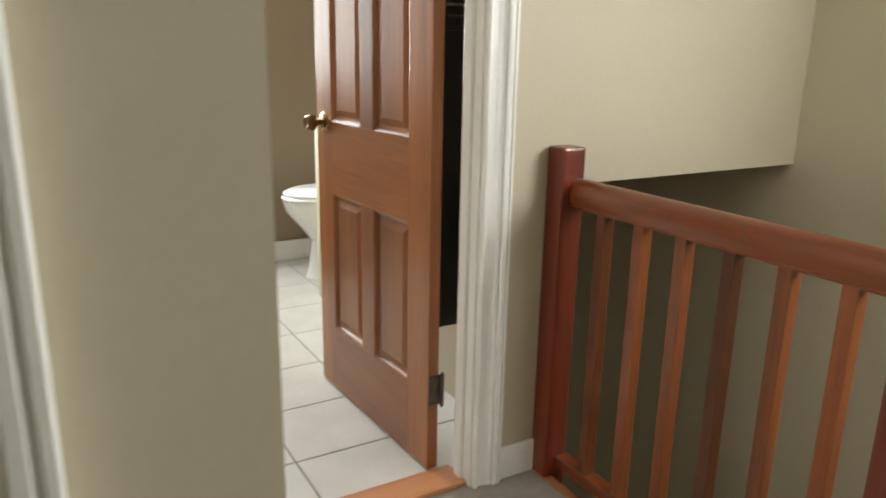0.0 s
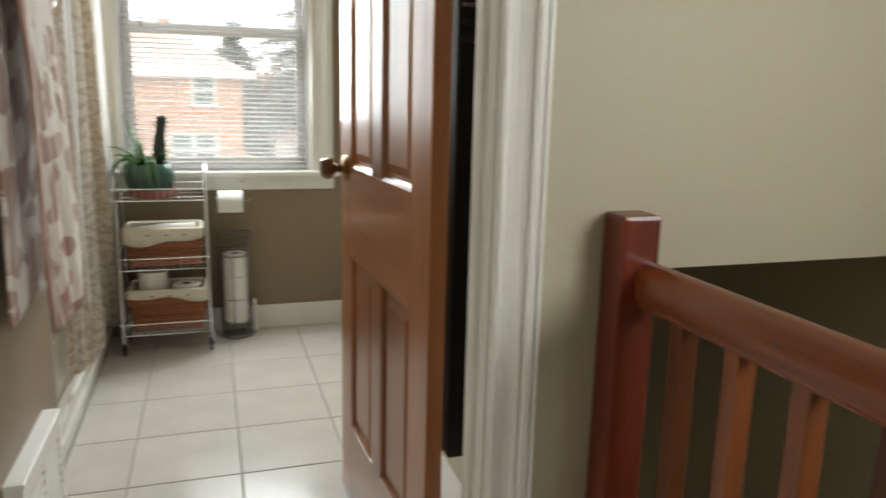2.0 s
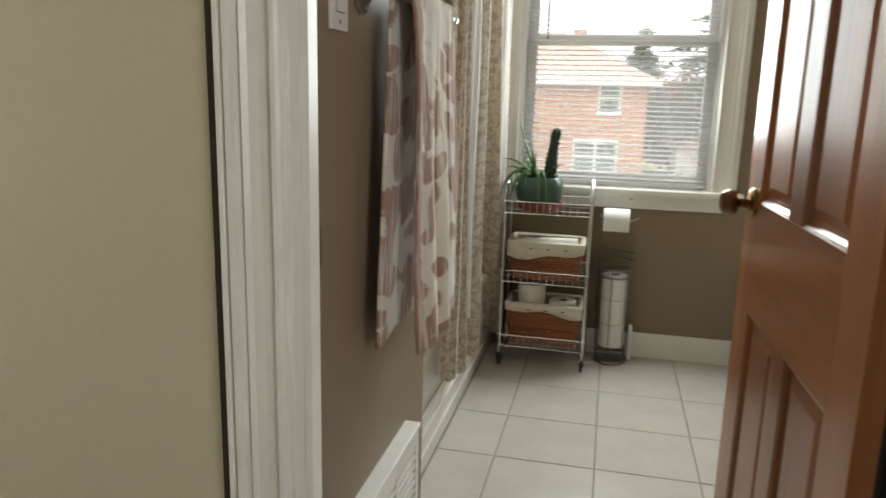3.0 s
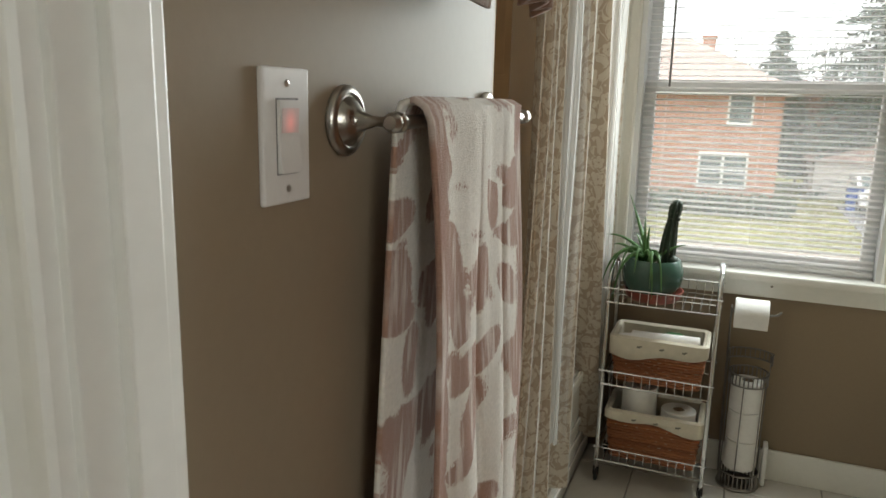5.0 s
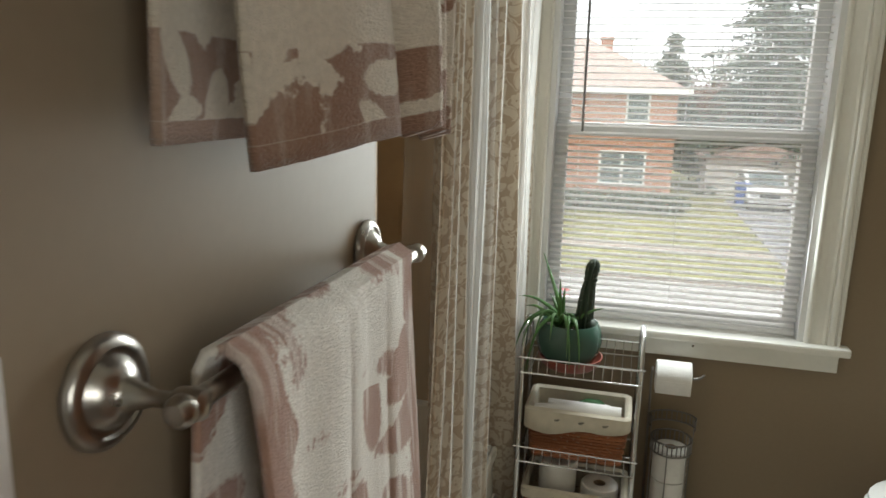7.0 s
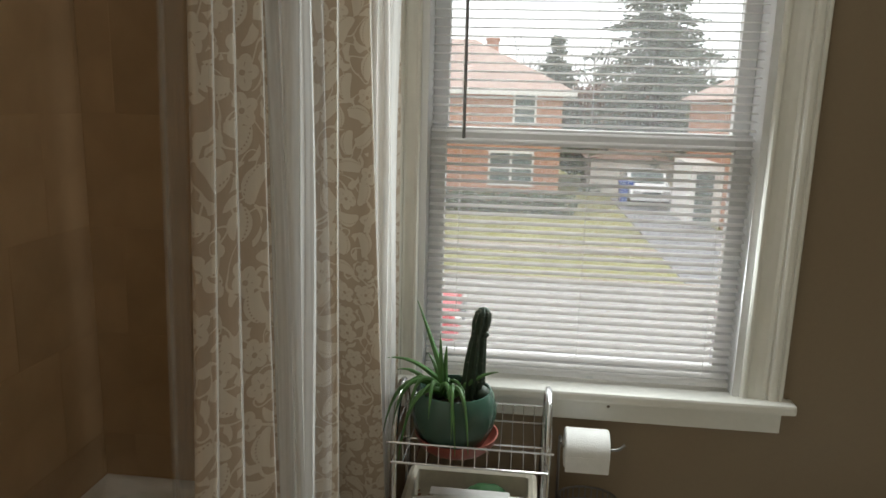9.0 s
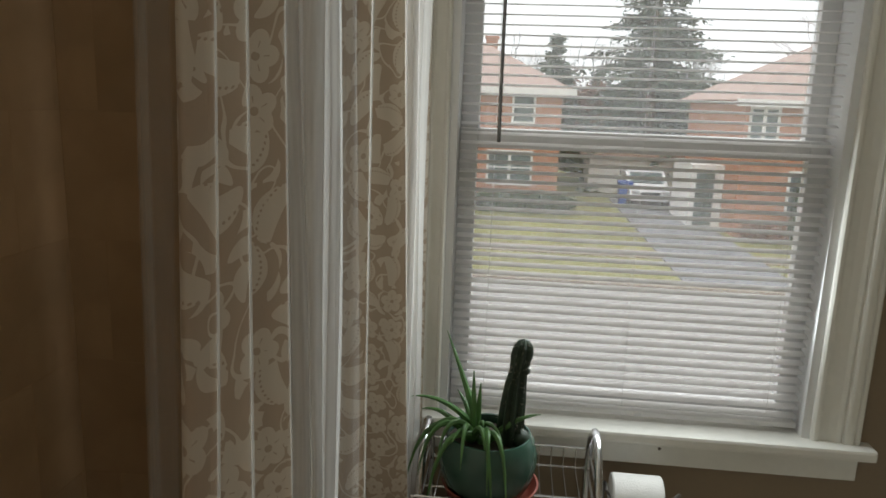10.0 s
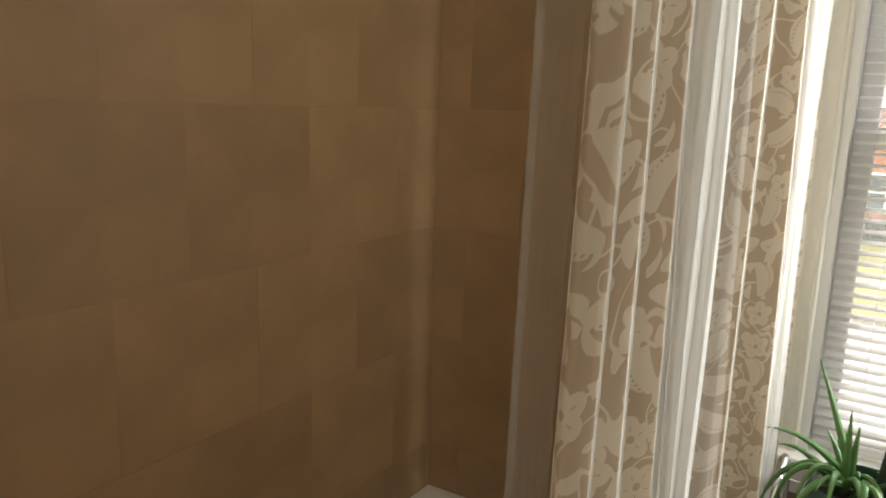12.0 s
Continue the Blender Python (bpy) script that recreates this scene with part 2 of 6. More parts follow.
tagged(part("floor_slab", boxes((-1.6, -1.9, -0.25, 1.22, 1.58, -0.012), (XB - 0.1, 1.58, -0.25, 1.235, 4.2, -0.008), (1.22, -1.9, -0.25, XS, -0.6, -0.012), (1.235, 3.3, -0.25, 2.3, 4.2, -0.008)), M_GROUT), "grey grout bed under the white floor tiles", "floor", kind="structure")
tagged(part("hall_carpet", boxes((-1.6, -1.8, -0.012, 1.215, 1.575, 0.0), (1.236, -1.8, -0.012, XS, -0.6, 0.0)), M_CARPET), "grey-brown short pile hall carpet", "carpet", kind="structure")
wall("wall_towel", [(XB - 0.1, YH1, 0, XW, YE - 0.014, CEIL)], M_WALL_BATH, "taupe painted bathroom wall with soft sheen")
wall("wall_window", [(XB - 0.1, YW, 0, WX0, YW + 0.22, CEIL), (WX1, YW, 0, XR + 0.1, YW + 0.22, CEIL), (WX0, YW, 0, WX1, YW + 0.22, WZ0 - 0.014), (WX0, YW, WZ1, WX1, YW + 0.22, CEIL)], M_WALL_BATH, "taupe painted outer wall with a window opening")
wall("wall_tub_back", [(XB - 0.1, YE - 0.014, 0, XB - 0.014, YW, CEIL)], M_WALL_BATH, "wall behind the tub tiles")
wall("wall_bath_side", [(XR, YH1, 0.85, XR + 0.1, 3.3, CEIL), (XR, 3.3, 0, XR + 0.1, YW, CEIL)], M_WALL_BATH, "taupe painted wall behind the toilet")
wall("wall_hall_partition", [(-1.6, YH0, 0, JL - 0.02, YH1, CEIL), (JR + 0.02, YH0, 0, 1.29, YH1, CEIL), (JL - 0.02, YH0, 2.07, JR + 0.02, YH1, CEIL), (1.29, YH0, 0.85, XS, YH1, CEIL)], M_WALL_HALL, "cream beige hall wall with a doorway and stair soffit")
wall("wall_stair_side", [(XS, -1.9, -2.8, XS + 0.1, -0.75, CEIL), (XS, 0.35, -2.8, XS + 0.1, 4.0, CEIL), (XS, -0.75, -2.8, XS + 0.1, 0.35, 1.2), (XS, -0.75, 2.25, XS + 0.1, 0.35, CEIL)], M_WALL_HALL, "cream beige wall along the stairwell")
wall("wall_stair_end", [(1.22, 3.22, -2.8, XS, 3.3, 0.85)], M_WALL_HALL, "cream beige wall at the foot of the stairs")
wall("wall_stair_under", [(1.17, -1.9, -2.8, 1.22, 3.3, -0.25), (1.24, YH1, -0.25, 1.29, 3.22, 0.83)], M_WALL_HALL, "cream beige wall under the hall floor edge")
wall("wall_hall_corner", [(-1.6, 0.40, 0, 0.122, 0.52, CEIL)], M_WALL_HALL, "beige painted end of a hall wall")
wall("wall_hall_back", [(-1.6, -1.9, 0, 1.22, -1.8, CEIL), (1.22, -1.9, -2.8, XS, -1.8, CEIL)], M_WALL_HALL, "beige painted hall wall")
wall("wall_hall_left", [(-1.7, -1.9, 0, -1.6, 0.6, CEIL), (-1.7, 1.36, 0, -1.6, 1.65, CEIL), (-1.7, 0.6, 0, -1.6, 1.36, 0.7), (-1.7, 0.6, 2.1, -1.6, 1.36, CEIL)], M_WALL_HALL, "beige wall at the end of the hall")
tagged(part("stair_soffit", boxes((1.24, YH1, 0.832, XS, 3.22, 0.85)), M_WALL_HALL), "beige plaster soffit over the stairs", "soffit", kind="structure")
tagged(part("ceiling", boxes((-1.7, -1.9, CEIL, XS + 0.1, YW + 0.22, CEIL + 0.1)), M_CEIL), "white painted ceiling", "ceiling", kind="structure")


def plain_window(name, dims, glass_dims, label):
    """Frame and pane for an unseen window added in an opening of the hall."""
    w = tagged(thing(name, dims[0][:3]), label, "window", kind="structure")
    part("window_frame", boxes(*dims), M_TRIM, w)
    g = part("pane", boxes(glass_dims), M_GLASS, w)
    g.visible_shadow = False


plain_window("added_stair_window", [(XS + 0.03, -0.75, 1.2, XS + 0.07, -0.7, 2.25), (XS + 0.03, 0.3, 1.2, XS + 0.07, 0.35, 2.25), (XS + 0.03, -0.7, 1.2, XS + 0.07, 0.3, 1.25), (XS + 0.03, -0.7, 2.2, XS + 0.07, 0.3, 2.25)], (XS + 0.045, -0.7, 1.25, XS + 0.05, 0.3, 2.2), "unseen white framed window added over the stairs for the fill light")
plain_window("added_hall_window", [(-1.67, 0.6, 0.7, -1.63, 0.65, 2.1), (-1.67, 1.31, 0.7, -1.63, 1.36, 2.1), (-1.67, 0.65, 0.7, -1.63, 1.31, 0.75), (-1.67, 0.65, 2.05, -1.63, 1.31, 2.1)], (-1.655, 0.65, 0.75, -1.65, 1.31, 2.05), "unseen white framed window added at the end of the hall for the fill light")


# ---- door, casings, trim ----
def casing_profile(w, t):
    """Moulded casing: across (0 at the opening), out from the wall."""
    return [(0, 0), (0, 0.5 * t), (0.05 * w, 0.66 * t), (0.12 * w, 0.66 * t), (0.15 * w, 0.42 * t), (0.19 * w, 0.36 * t), (0.34 * w, 0.40 * t), (0.50 * w, 0.55 * t), (0.58 * w, 0.78 * t), (0.60 * w, 0.60 * t), (0.64 * w, 0.60 * t), (0.66 * w, 0.92 * t), (0.72 * w, t), (0.82 * w, t), (0.85 * w, 0.74 * t), (0.88 * w, 0.74 * t), (0.90 * w, 0.95 * t), (0.97 * w, 0.95 * t), (w, 0.8 * t), (w, 0)]


def door_casing():
    c = thing("door_casing", (0.6, YH0, 0), "white painted moulded casing round the bathroom doorway", "door frame", kind="structure")
    for name, x, s in (("casing_side", JL - 0.008, -1), ("casing_side", JR + 0.008, 1)):
        bm = bmesh.new()
        extrude_profile(bm, [(x + s * u, YH0 - v) for u, v in casing_profile(0.085, 0.026)], "z", 0.0, 2.15)
        part(name, bm, M_TRIM, c)
    part("casing_head", boxes((JL - 0.09, YH0 - 0.02, 2.062, JR + 0.09, YH0 + 0.001, 2.15)), M_TRIM, c)
    for x0, x1, s in ((JL - 0.02, JL, 1), (JR, JR + 0.02, -1)):
        j = part("jamb", boxes((x0, YH0 - 0.001, 0, x1, YH1 + 0.003, 2.07), bevel=0.002), M_TRIM, c)
        xs = x1 if s > 0 else x0
        part("door_stop", boxes((min(xs, xs + s * 0.012), 1.545, 0, max(xs, xs + s * 0.012), 1.578, 2.06), bevel=0.002), M_TRIM, j)
    part("jamb_head", boxes((JL, YH0 - 0.001, 2.05, JR, YH1 + 0.012, 2.07)), M_TRIM, c)
    for x, s in ((JR + 0.008, 1),):
        bm = bmesh.new()
        extrude_profile(bm, [(x + s * u, YH1 + v) for u, v in casing_profile(0.04 if s < 0 else 0.075, 0.018)], "z", 0.0, 2.14)
        part("inner_casing", bm, M_TRIM, c)
    # dark strip on the wall paints the shadow in the joint along the casing
    part("open_joint", boxes((JL - 0.113, YH0 - 0.003, 0, JL - 0.0935, YH0 + 0.0005, 2.15)), paint("joint_shade", (0.05, 0.04, 0.03), 0.9, bump=0), c, "dark strip painting the shaded joint beside the casing")
    part("strike_plate", boxes((JL - 0.0005, 1.585, 0.925, JL + 0.0015, 1.612, 0.985), bevel=0.0005), M_DARKMETAL, c, "dark metal strike plate")


door_casing()
tagged(part("threshold", boxes((JL, YH0 + 0.01, 0.0, JR, YH1 + 0.03, 0.014), bevel=0.005), M_THRESH), "orange-brown wooden door threshold", "threshold", kind="structure")


def panel_door():
    """Six-panel stained door, standing open; built flat, then swung on its hinge."""
    w, h, t = 0.745, 2.035, 0.035
    hinge, swing = (0.962, 1.645), 2.6
    d = thing("panel_door", (hinge[0], hinge[1], 0.006), "orange-brown varnished six-panel wooden door standing open", "door")
    ORIGIN[d] = Vector((0, 0, 0))
    d.rotation_euler = (0, 0, radians(swing))
    stile, mid = 0.118, 0.085
    rails = [(0.0, 0.235), (0.722, 0.962), (1.58, 1.68), (1.92, h)]
    # local: y along the door, x through it (0 towards the hinge side, minus into the opening)
    for y0, y1 in ((0, stile), (w - stile, w)):
        part("stile", boxes((-t, y0, 0, 0, y1, h), bevel=0.002), M_DOOR, d)
    for z0, z1 in rails:
        part("rail", boxes((-t, stile, z0, 0, w - stile, z1), bevel=0.0015), M_DOOR_H, d)
    c0, c1 = (w - mid) / 2, (w + mid) / 2
    for (a, b), (c, e) in zip(rails, rails[1:]):
        part("mullion", boxes((-t, c0, b, 0, c1, c), bevel=0.0015), M_DOOR, d)
        for y0, y1 in ((stile, c0), (c1, w - stile)):
            bm = bmesh.new()
            # sunk field with a sloped moulding on both faces
            for s, x in ((-1, -t), (1, 0)):
                loops = []
                for inset, depth in ((0, 0.001), (0.006, 0.004), (0.012, 0.012), (0.020, 0.013), (0.040, 0.005)):
                    xx = x - s * depth
                    loops.append([bm.verts.new((xx, yy, zz)) for yy, zz in ((y0 + inset, b + inset), (y1 - inset, b + inset), (y1 - inset, c - inset), (y0 + inset, c - inset))])
                for p, q in zip(loops, loops[1:]):
                    for i in range(4):
                        bm.faces.new((p[i], p[(i + 1) % 4], q[(i + 1) % 4], q[i]))
                bm.faces.new(loops[-1])
            part("panel", bm, M_DOOR, d)
    for s, x in ((-1, -t), (1, 0)):
        kx = x
        rose = part("rose", lathe([(0.0, 0.0), (0.033, 0.0), (0.034, 0.004), (0.026, 0.009), (0.014, 0.012)], (kx, w - 0.065, 0.955), "x", 24) if s > 0 else lathe([(0.0, 0.0), (0.033, 0.0), (0.034, -0.004), (0.026, -0.009), (0.014, -0.012)], (kx, w - 0.065, 0.955), "x", 24), M_BRASS, d, "brass rose", True)
        prof = [(0.011, 0.0), (0.010, 0.028), (0.019, 0.034), (0.027, 0.040), (0.029, 0.052), (0.024, 0.064), (0.019, 0.068), (0.014, 0.066), (0.0, 0.064)]
        part("knob", lathe([(r, s * hh) for r, hh in prof], (kx, w - 0.065, 0.955), "x", 24), M_KNOB, rose, "dark bronze door knob", True)
    for z in (0.25, 1.78):
        hb = part("hinge", boxes((0.0005, -0.002, z - 0.045, 0.003, 0.03, z + 0.045), (-0.032, -0.0025, z - 0.045, 0.0, 0.0005, z + 0.045)), M_DARKMETAL, d, "tarnished dark metal hinge")
        part("pin", lathe([(0.0, -0.056), (0.004, -0.054), (0.0065, -0.046), (0.0065, 0.046), (0.004, 0.054), (0.0, 0.056)], (0.007, -0.008, z), "z", 12), M_DARKMETAL, hb, "", True)


panel_door()


def baseboard(name, pts, h=0.105):
    dims = []
    for x0, y0, x1, y1 in pts:
        dims.append((x0, y0, 0.0, x1, y1, h))
    return tagged(part(name, boxes(*dims, bevel=0.004), M_TRIM), "white painted baseboard", "baseboard", kind="structure")


baseboard("baseboard", [(0.16, YW - 0.016, XR, YW)], 0.118)
baseboard("baseboard", [(JR + 0.096, YH0 - 0.014, 1.215, YH0)], 0.1)
baseboard("baseboard", [(JR + 0.09, YH1, 1.235, YH1 + 0.014)], 0.105)
baseboard("baseboard", [(-1.6, YH0 - 0.014, JL - 0.096, YH0)], 0.1)


def near_casing():
    c = thing("hall_door_casing", (-0.06, 0.4, 0), "white painted moulded door casing on the hall wall", "door frame", kind="structure")
    bm = bmesh.new()
    extrude_profile(bm, [(-0.085 + u, 0.40 - v) for u, v in casing_profile(0.085, 0.026)], "z", 0.0, 2.15)
    part("casing_side", bm, M_TRIM, c)


near_casing()


# ---- stair railing ----
def railing():
    r = thing("stair_railing", (1.27, 1.0, 0), "reddish-brown stained wooden stair railing with square balusters", "railing")
    bm = bmesh.new()
    box(bm, 1.207, 1.445, -0.2, 1.282, 1.513, 0.962, bevel=0.008)
    part("newel_post", bm, M_NEWEL, r, "dark red stained square newel post")
    bm = bmesh.new()
    box(bm, 1.217, 0.51, -0.2, 1.295, 0.588, 0.95, bevel=0.008)
    part("newel_post", bm, M_NEWEL, r, "dark red stained square newel post")
    prof = [(1.246, 0.804), (1.246, 0.809), (1.241, 0.812), (1.241, 0.817), (1.237, 0.822), (1.237, 0.852), (1.243, 0.868), (1.254, 0.878), (1.266, 0.881), (1.278, 0.878), (1.289, 0.868), (1.295, 0.852), (1.295, 0.822), (1.291, 0.817), (1.291, 0.812), (1.286, 0.809), (1.286, 0.804)]
    bm = bmesh.new()
    extrude_profile(bm, prof, "y", 0.588, 1.445)
    h = part("handrail", bm, M_RAIL, r, "rounded orange-brown handrail", True)
    for y in (1.115, 0.905):
        part("knot_plug", lathe([(0.0, 0.0), (0.005, 0.0), (0.005, 0.001), (0.0, 0.0012)], (1.2365, y, 0.845), "x", 10), M_DARKMETAL, h)
    part("bottom_rail", boxes((1.245, 0.588, 0.03, 1.287, 1.445, 0.065), bevel=0.004), M_RAIL, r)
    for i in range(6):
        y = 1.338 - 0.13 * i
        part("baluster", boxes((1.25, y - 0.016, 0.065, 1.282, y + 0.016, 0.806), bevel=0.002), M_BALUSTER, r)
    part("nosing", boxes((1.205, -1.8, -0.02, 1.235, 1.51, 0.004), bevel=0.004), M_THRESH, r)


railing()


def stairs():
    s = thing("staircase", (1.75, 0.2, -0.2), "carpeted stairs going down beside the railing", "stairs", kind="structure")
    for i in range(13):
        y = -0.6 + 0.25 * i
        part("step", boxes((1.22, y, -0.19 * (i + 1) - 0.19, XS, y + 0.27, -0.19 * (i + 1)), bevel=0.01), M_CARPET, s)


stairs()


# ---- window ----
def window():
    w = thing("window_1", (0.6, YW, 0.8), "white double-hung window with moulded casing and stool", "window", kind="structure")
    t = 0.022
    for x, s in ((WX0, -1), (WX1, 1)):
        bm = bmesh.new()
        extrude_profile(bm, [(x + s * u, YW - v) for u, v in casing_profile(0.105 if s > 0 else 0.066, t)], "z", 0.79, WZ1 + 0.1)
        part("casing_side", bm, M_TRIM, w)
    part("casing_head", boxes((WX0 - 0.07, YW - t, WZ1, WX1 + 0.107, YW + 0.001, WZ1 + 0.1)), M_TRIM, w)
    part("window_stool", boxes((0.085, YW - 0.05, 0.762, 1.158, YW + 0.06, 0.79), bevel=0.008), M_TRIM, w)
    part("apron", boxes((0.10, YW - 0.018, 0.70, 1.132, YW, 0.762), bevel=0.003), M_TRIM, w)
    part("nail_hole", lathe([(0.0, 0.0), (0.004, 0.0), (0.003, -0.0008), (0.0, -0.0009)], (0.69, YW - 0.0181, 0.742), "y", 8), M_DARKMETAL, w)
    part("jamb_liner", boxes((WX0, YW - 0.002, WZ0, WX0 + 0.018, YW + 0.2, WZ1), (WX1 - 0.018, YW - 0.002, WZ0, WX1, YW + 0.2, WZ1), (WX0 + 0.018, YW, WZ1 - 0.018, WX1 - 0.018, YW + 0.2, WZ1), (WX0 + 0.018, YW + 0.06, WZ0 - 0.01, WX1 - 0.018, YW + 0.2, WZ0 + 0.012)), M_VINYL, w)
    zm = 1.44
    for name, y, z0, z1 in (("lower_sash", YW + 0.062, WZ0 + 0.012, zm + 0.022), ("upper_sash", YW + 0.10, zm - 0.022, WZ1 - 0.018)):
        a, b, f, d = WX0 + 0.018, WX1 - 0.018, 0.042, 0.034
        sash = part(name, boxes((a, y, z0, a + f, y + d, z1), (b - f, y, z0, b, y + d, z1), (a + f, y, z0, b - f, y + d, z0 + 0.044), (a + f, y, z1 - 0.044, b - f, y + d, z1), bevel=0.003), M_VINYL, w)
        g = part("pane", boxes((a + f - 0.004, y + 0.014, z0 + 0.04, b - f + 0.004, y + 0.018, z1 - 0.04)), M_HAZY, sash, "window pane with a pale glare veil put into the glass")
        g.visible_shadow = False


window()


def blinds():
    b = thing("window_blind", (0.6, YW + 0.03, 2.05), "white horizontal mini blind with open slats", "blind")
    x0, x1, y = WX0 + 0.024, WX1 - 0.024, YW + 0.03
    part("headrail", boxes((x0, y - 0.014, WZ1 - 0.045, x1, y + 0.014, WZ1 - 0.019), bevel=0.002), M_BLIND, b)
    zb = 0.814
    part("bottom_rail", boxes((x0, y - 0.012, zb - 0.012, x1, y + 0.012, zb + 0.002), bevel=0.003), M_BLIND, b)
    bm = bmesh.new()
    k, half, tilt = 6, 0.0125, radians(13)
    rows = []
    for s in (0, 1):
        rows.append([])
        for i in range(k + 1):
            u = -half + 2 * half * i / k
            z = 0.0016 * (1 - (u / half) ** 2) - 0.0003 * s
            yy, zz = u * math.cos(tilt) - z * math.sin(tilt), u * math.sin(tilt) + z * math.cos(tilt)
            rows[s].append((yy, zz))
    prof = rows[0] + rows[1][::-1]
    extrude_profile(bm, prof, "x", x0, x1)
    first = None
    n = int((WZ1 - 0.05 - zb - 0.01) / 0.0215)
    for i in range(n):
        z = zb + 0.016 + 0.0215 * i
        if first is None:
            first = part("slat", bm, M_BLIND, b, "", True)
            base = ORIGIN[b]
            first.data.transform(Matrix.Translation((0, base.y, base.z)))
            first.location = (0, y - base.y, z - base.z)
        else:
            o = first.copy()
            scene.collection.objects.link(o)
            o.parent = b
            o.location = (0, y - base.y, z - base.z)
    for x in (0.27, 0.60, 0.93):
        part("ladder_cord", tube([(x, y - 0.0125, zb), (x, y - 0.0125, WZ1 - 0.04)], 0.0004, seg=5), M_BLIND, b)
        part("ladder_cord", tube([(x, y + 0.0125, zb), (x, y + 0.0125, WZ1 - 0.04)], 0.0004, seg=5), M_BLIND, b)
    part("tilt_wand", tube([(0.276, y - 0.024, 2.04), (0.278, y - 0.024, 1.435)], 0.0042, seg=6), paint("wand_plastic", (0.16, 0.16, 0.16), 0.25, bump=0), b, "grey plastic tilt wand")
    for x in (0.63, 0.90):
        part("cord_button", boxes((x, y - 0.014, zb - 0.011, x + 0.018, y - 0.0115, zb - 0.003), bevel=0.001), M_VINYL, b)


blinds()


# ---- tub and curtain ----
def bathtub():
    t = thing("bathtub", (-0.33, 3.2, 0), "white enamelled alcove bathtub with ribbed apron", "bathtub")
    x0, x1, y0, y1, h = XB + 0.002, 0.075, YE + 0.002, YW - 0.002, 0.42
    bm = bmesh.new()
    outer = [(x0, y0), (x1, y0), (x1, y1), (x0, y1)]
    def loop(inset, z, rnd=0):
        a0, a1, b0, b1 = x0 + inset, x1 - inset, y0 + inset, y1 - inset
        pts, r = [], rnd
        for cx, cy, a in ((a1 - r, b0 + r, -90), (a1 - r, b1 - r, 0), (a0 + r, b1 - r, 90), (a0 + r, b0 + r, 180)):
            for i in range(7):
                q = radians(a + 15 * i)
                pts.append((cx + r * math.cos(q), cy + r * math.sin(q), z))
        return [bm.verts.new(p) for p in pts]
    loops = [loop(0.0, 0.0, 0.005), loop(0.0, h - 0.03, 0.005), loop(-0.012 * 0, h - 0.01, 0.005), loop(0.004, h, 0.008), loop(0.065, h, 0.10), loop(0.075, h - 0.01, 0.10), loop(0.11, 0.10, 0.12), loop(0.16, 0.06, 0.12)]
    for a, b in zip(loops, loops[1:]):
        k = len(a)
        for i in range(k):
            bm.faces.new((a[i], a[(i + 1) % k], b[(i + 1) % k], b[i]))
    bm.faces.new(loops[-1])
    part("tub_body", bm, M_TUB, t, "", True)
    part("apron_rim", boxes((x1, y0, h - 0.045, x1 + 0.014, y1, h - 0.004), bevel=0.005), M_TUB, t)
    for z in (0.05, 0.12, 0.19):
        part("apron_rib", boxes((x1, y0, z, x1 + 0.008, y1, z + 0.028), bevel=0.004), M_TUB, t)


bathtub()


def cloth(name, place, nu, nv, length, height, material, parent, label="", thick=0.0015, along=None):
    """A sheet place(u, v) with flat coordinates in metres kept as UV; along: how far each column lies along the cloth."""
    along = along or [length * i / nu for i in range(nu + 1)]
    bm = bmesh.new()
    uvl = bm.loops.layers.uv.new("UVMap")
    grid = [[bm.verts.new(place(i / nu, j / nv)) for j in range(nv + 1)] for i in range(nu + 1)]
    for i in range(nu):
        for j in range(nv):
            f = bm.faces.new((grid[i][j], grid[i + 1][j], grid[i + 1][j + 1], grid[i][j + 1]))
            for lp, (a, c) in zip(f.loops, ((i, j), (i + 1, j), (i + 1, j + 1), (i, j + 1))):
                lp[uvl].uv = (along[a], c / nv * height)
    ob = part(name, bm, material, parent, label, True)
    if thick:
        s = ob.modifiers.new("thickness", "SOLIDIFY")
        s.thickness, s.offset = thick, 0
    return ob


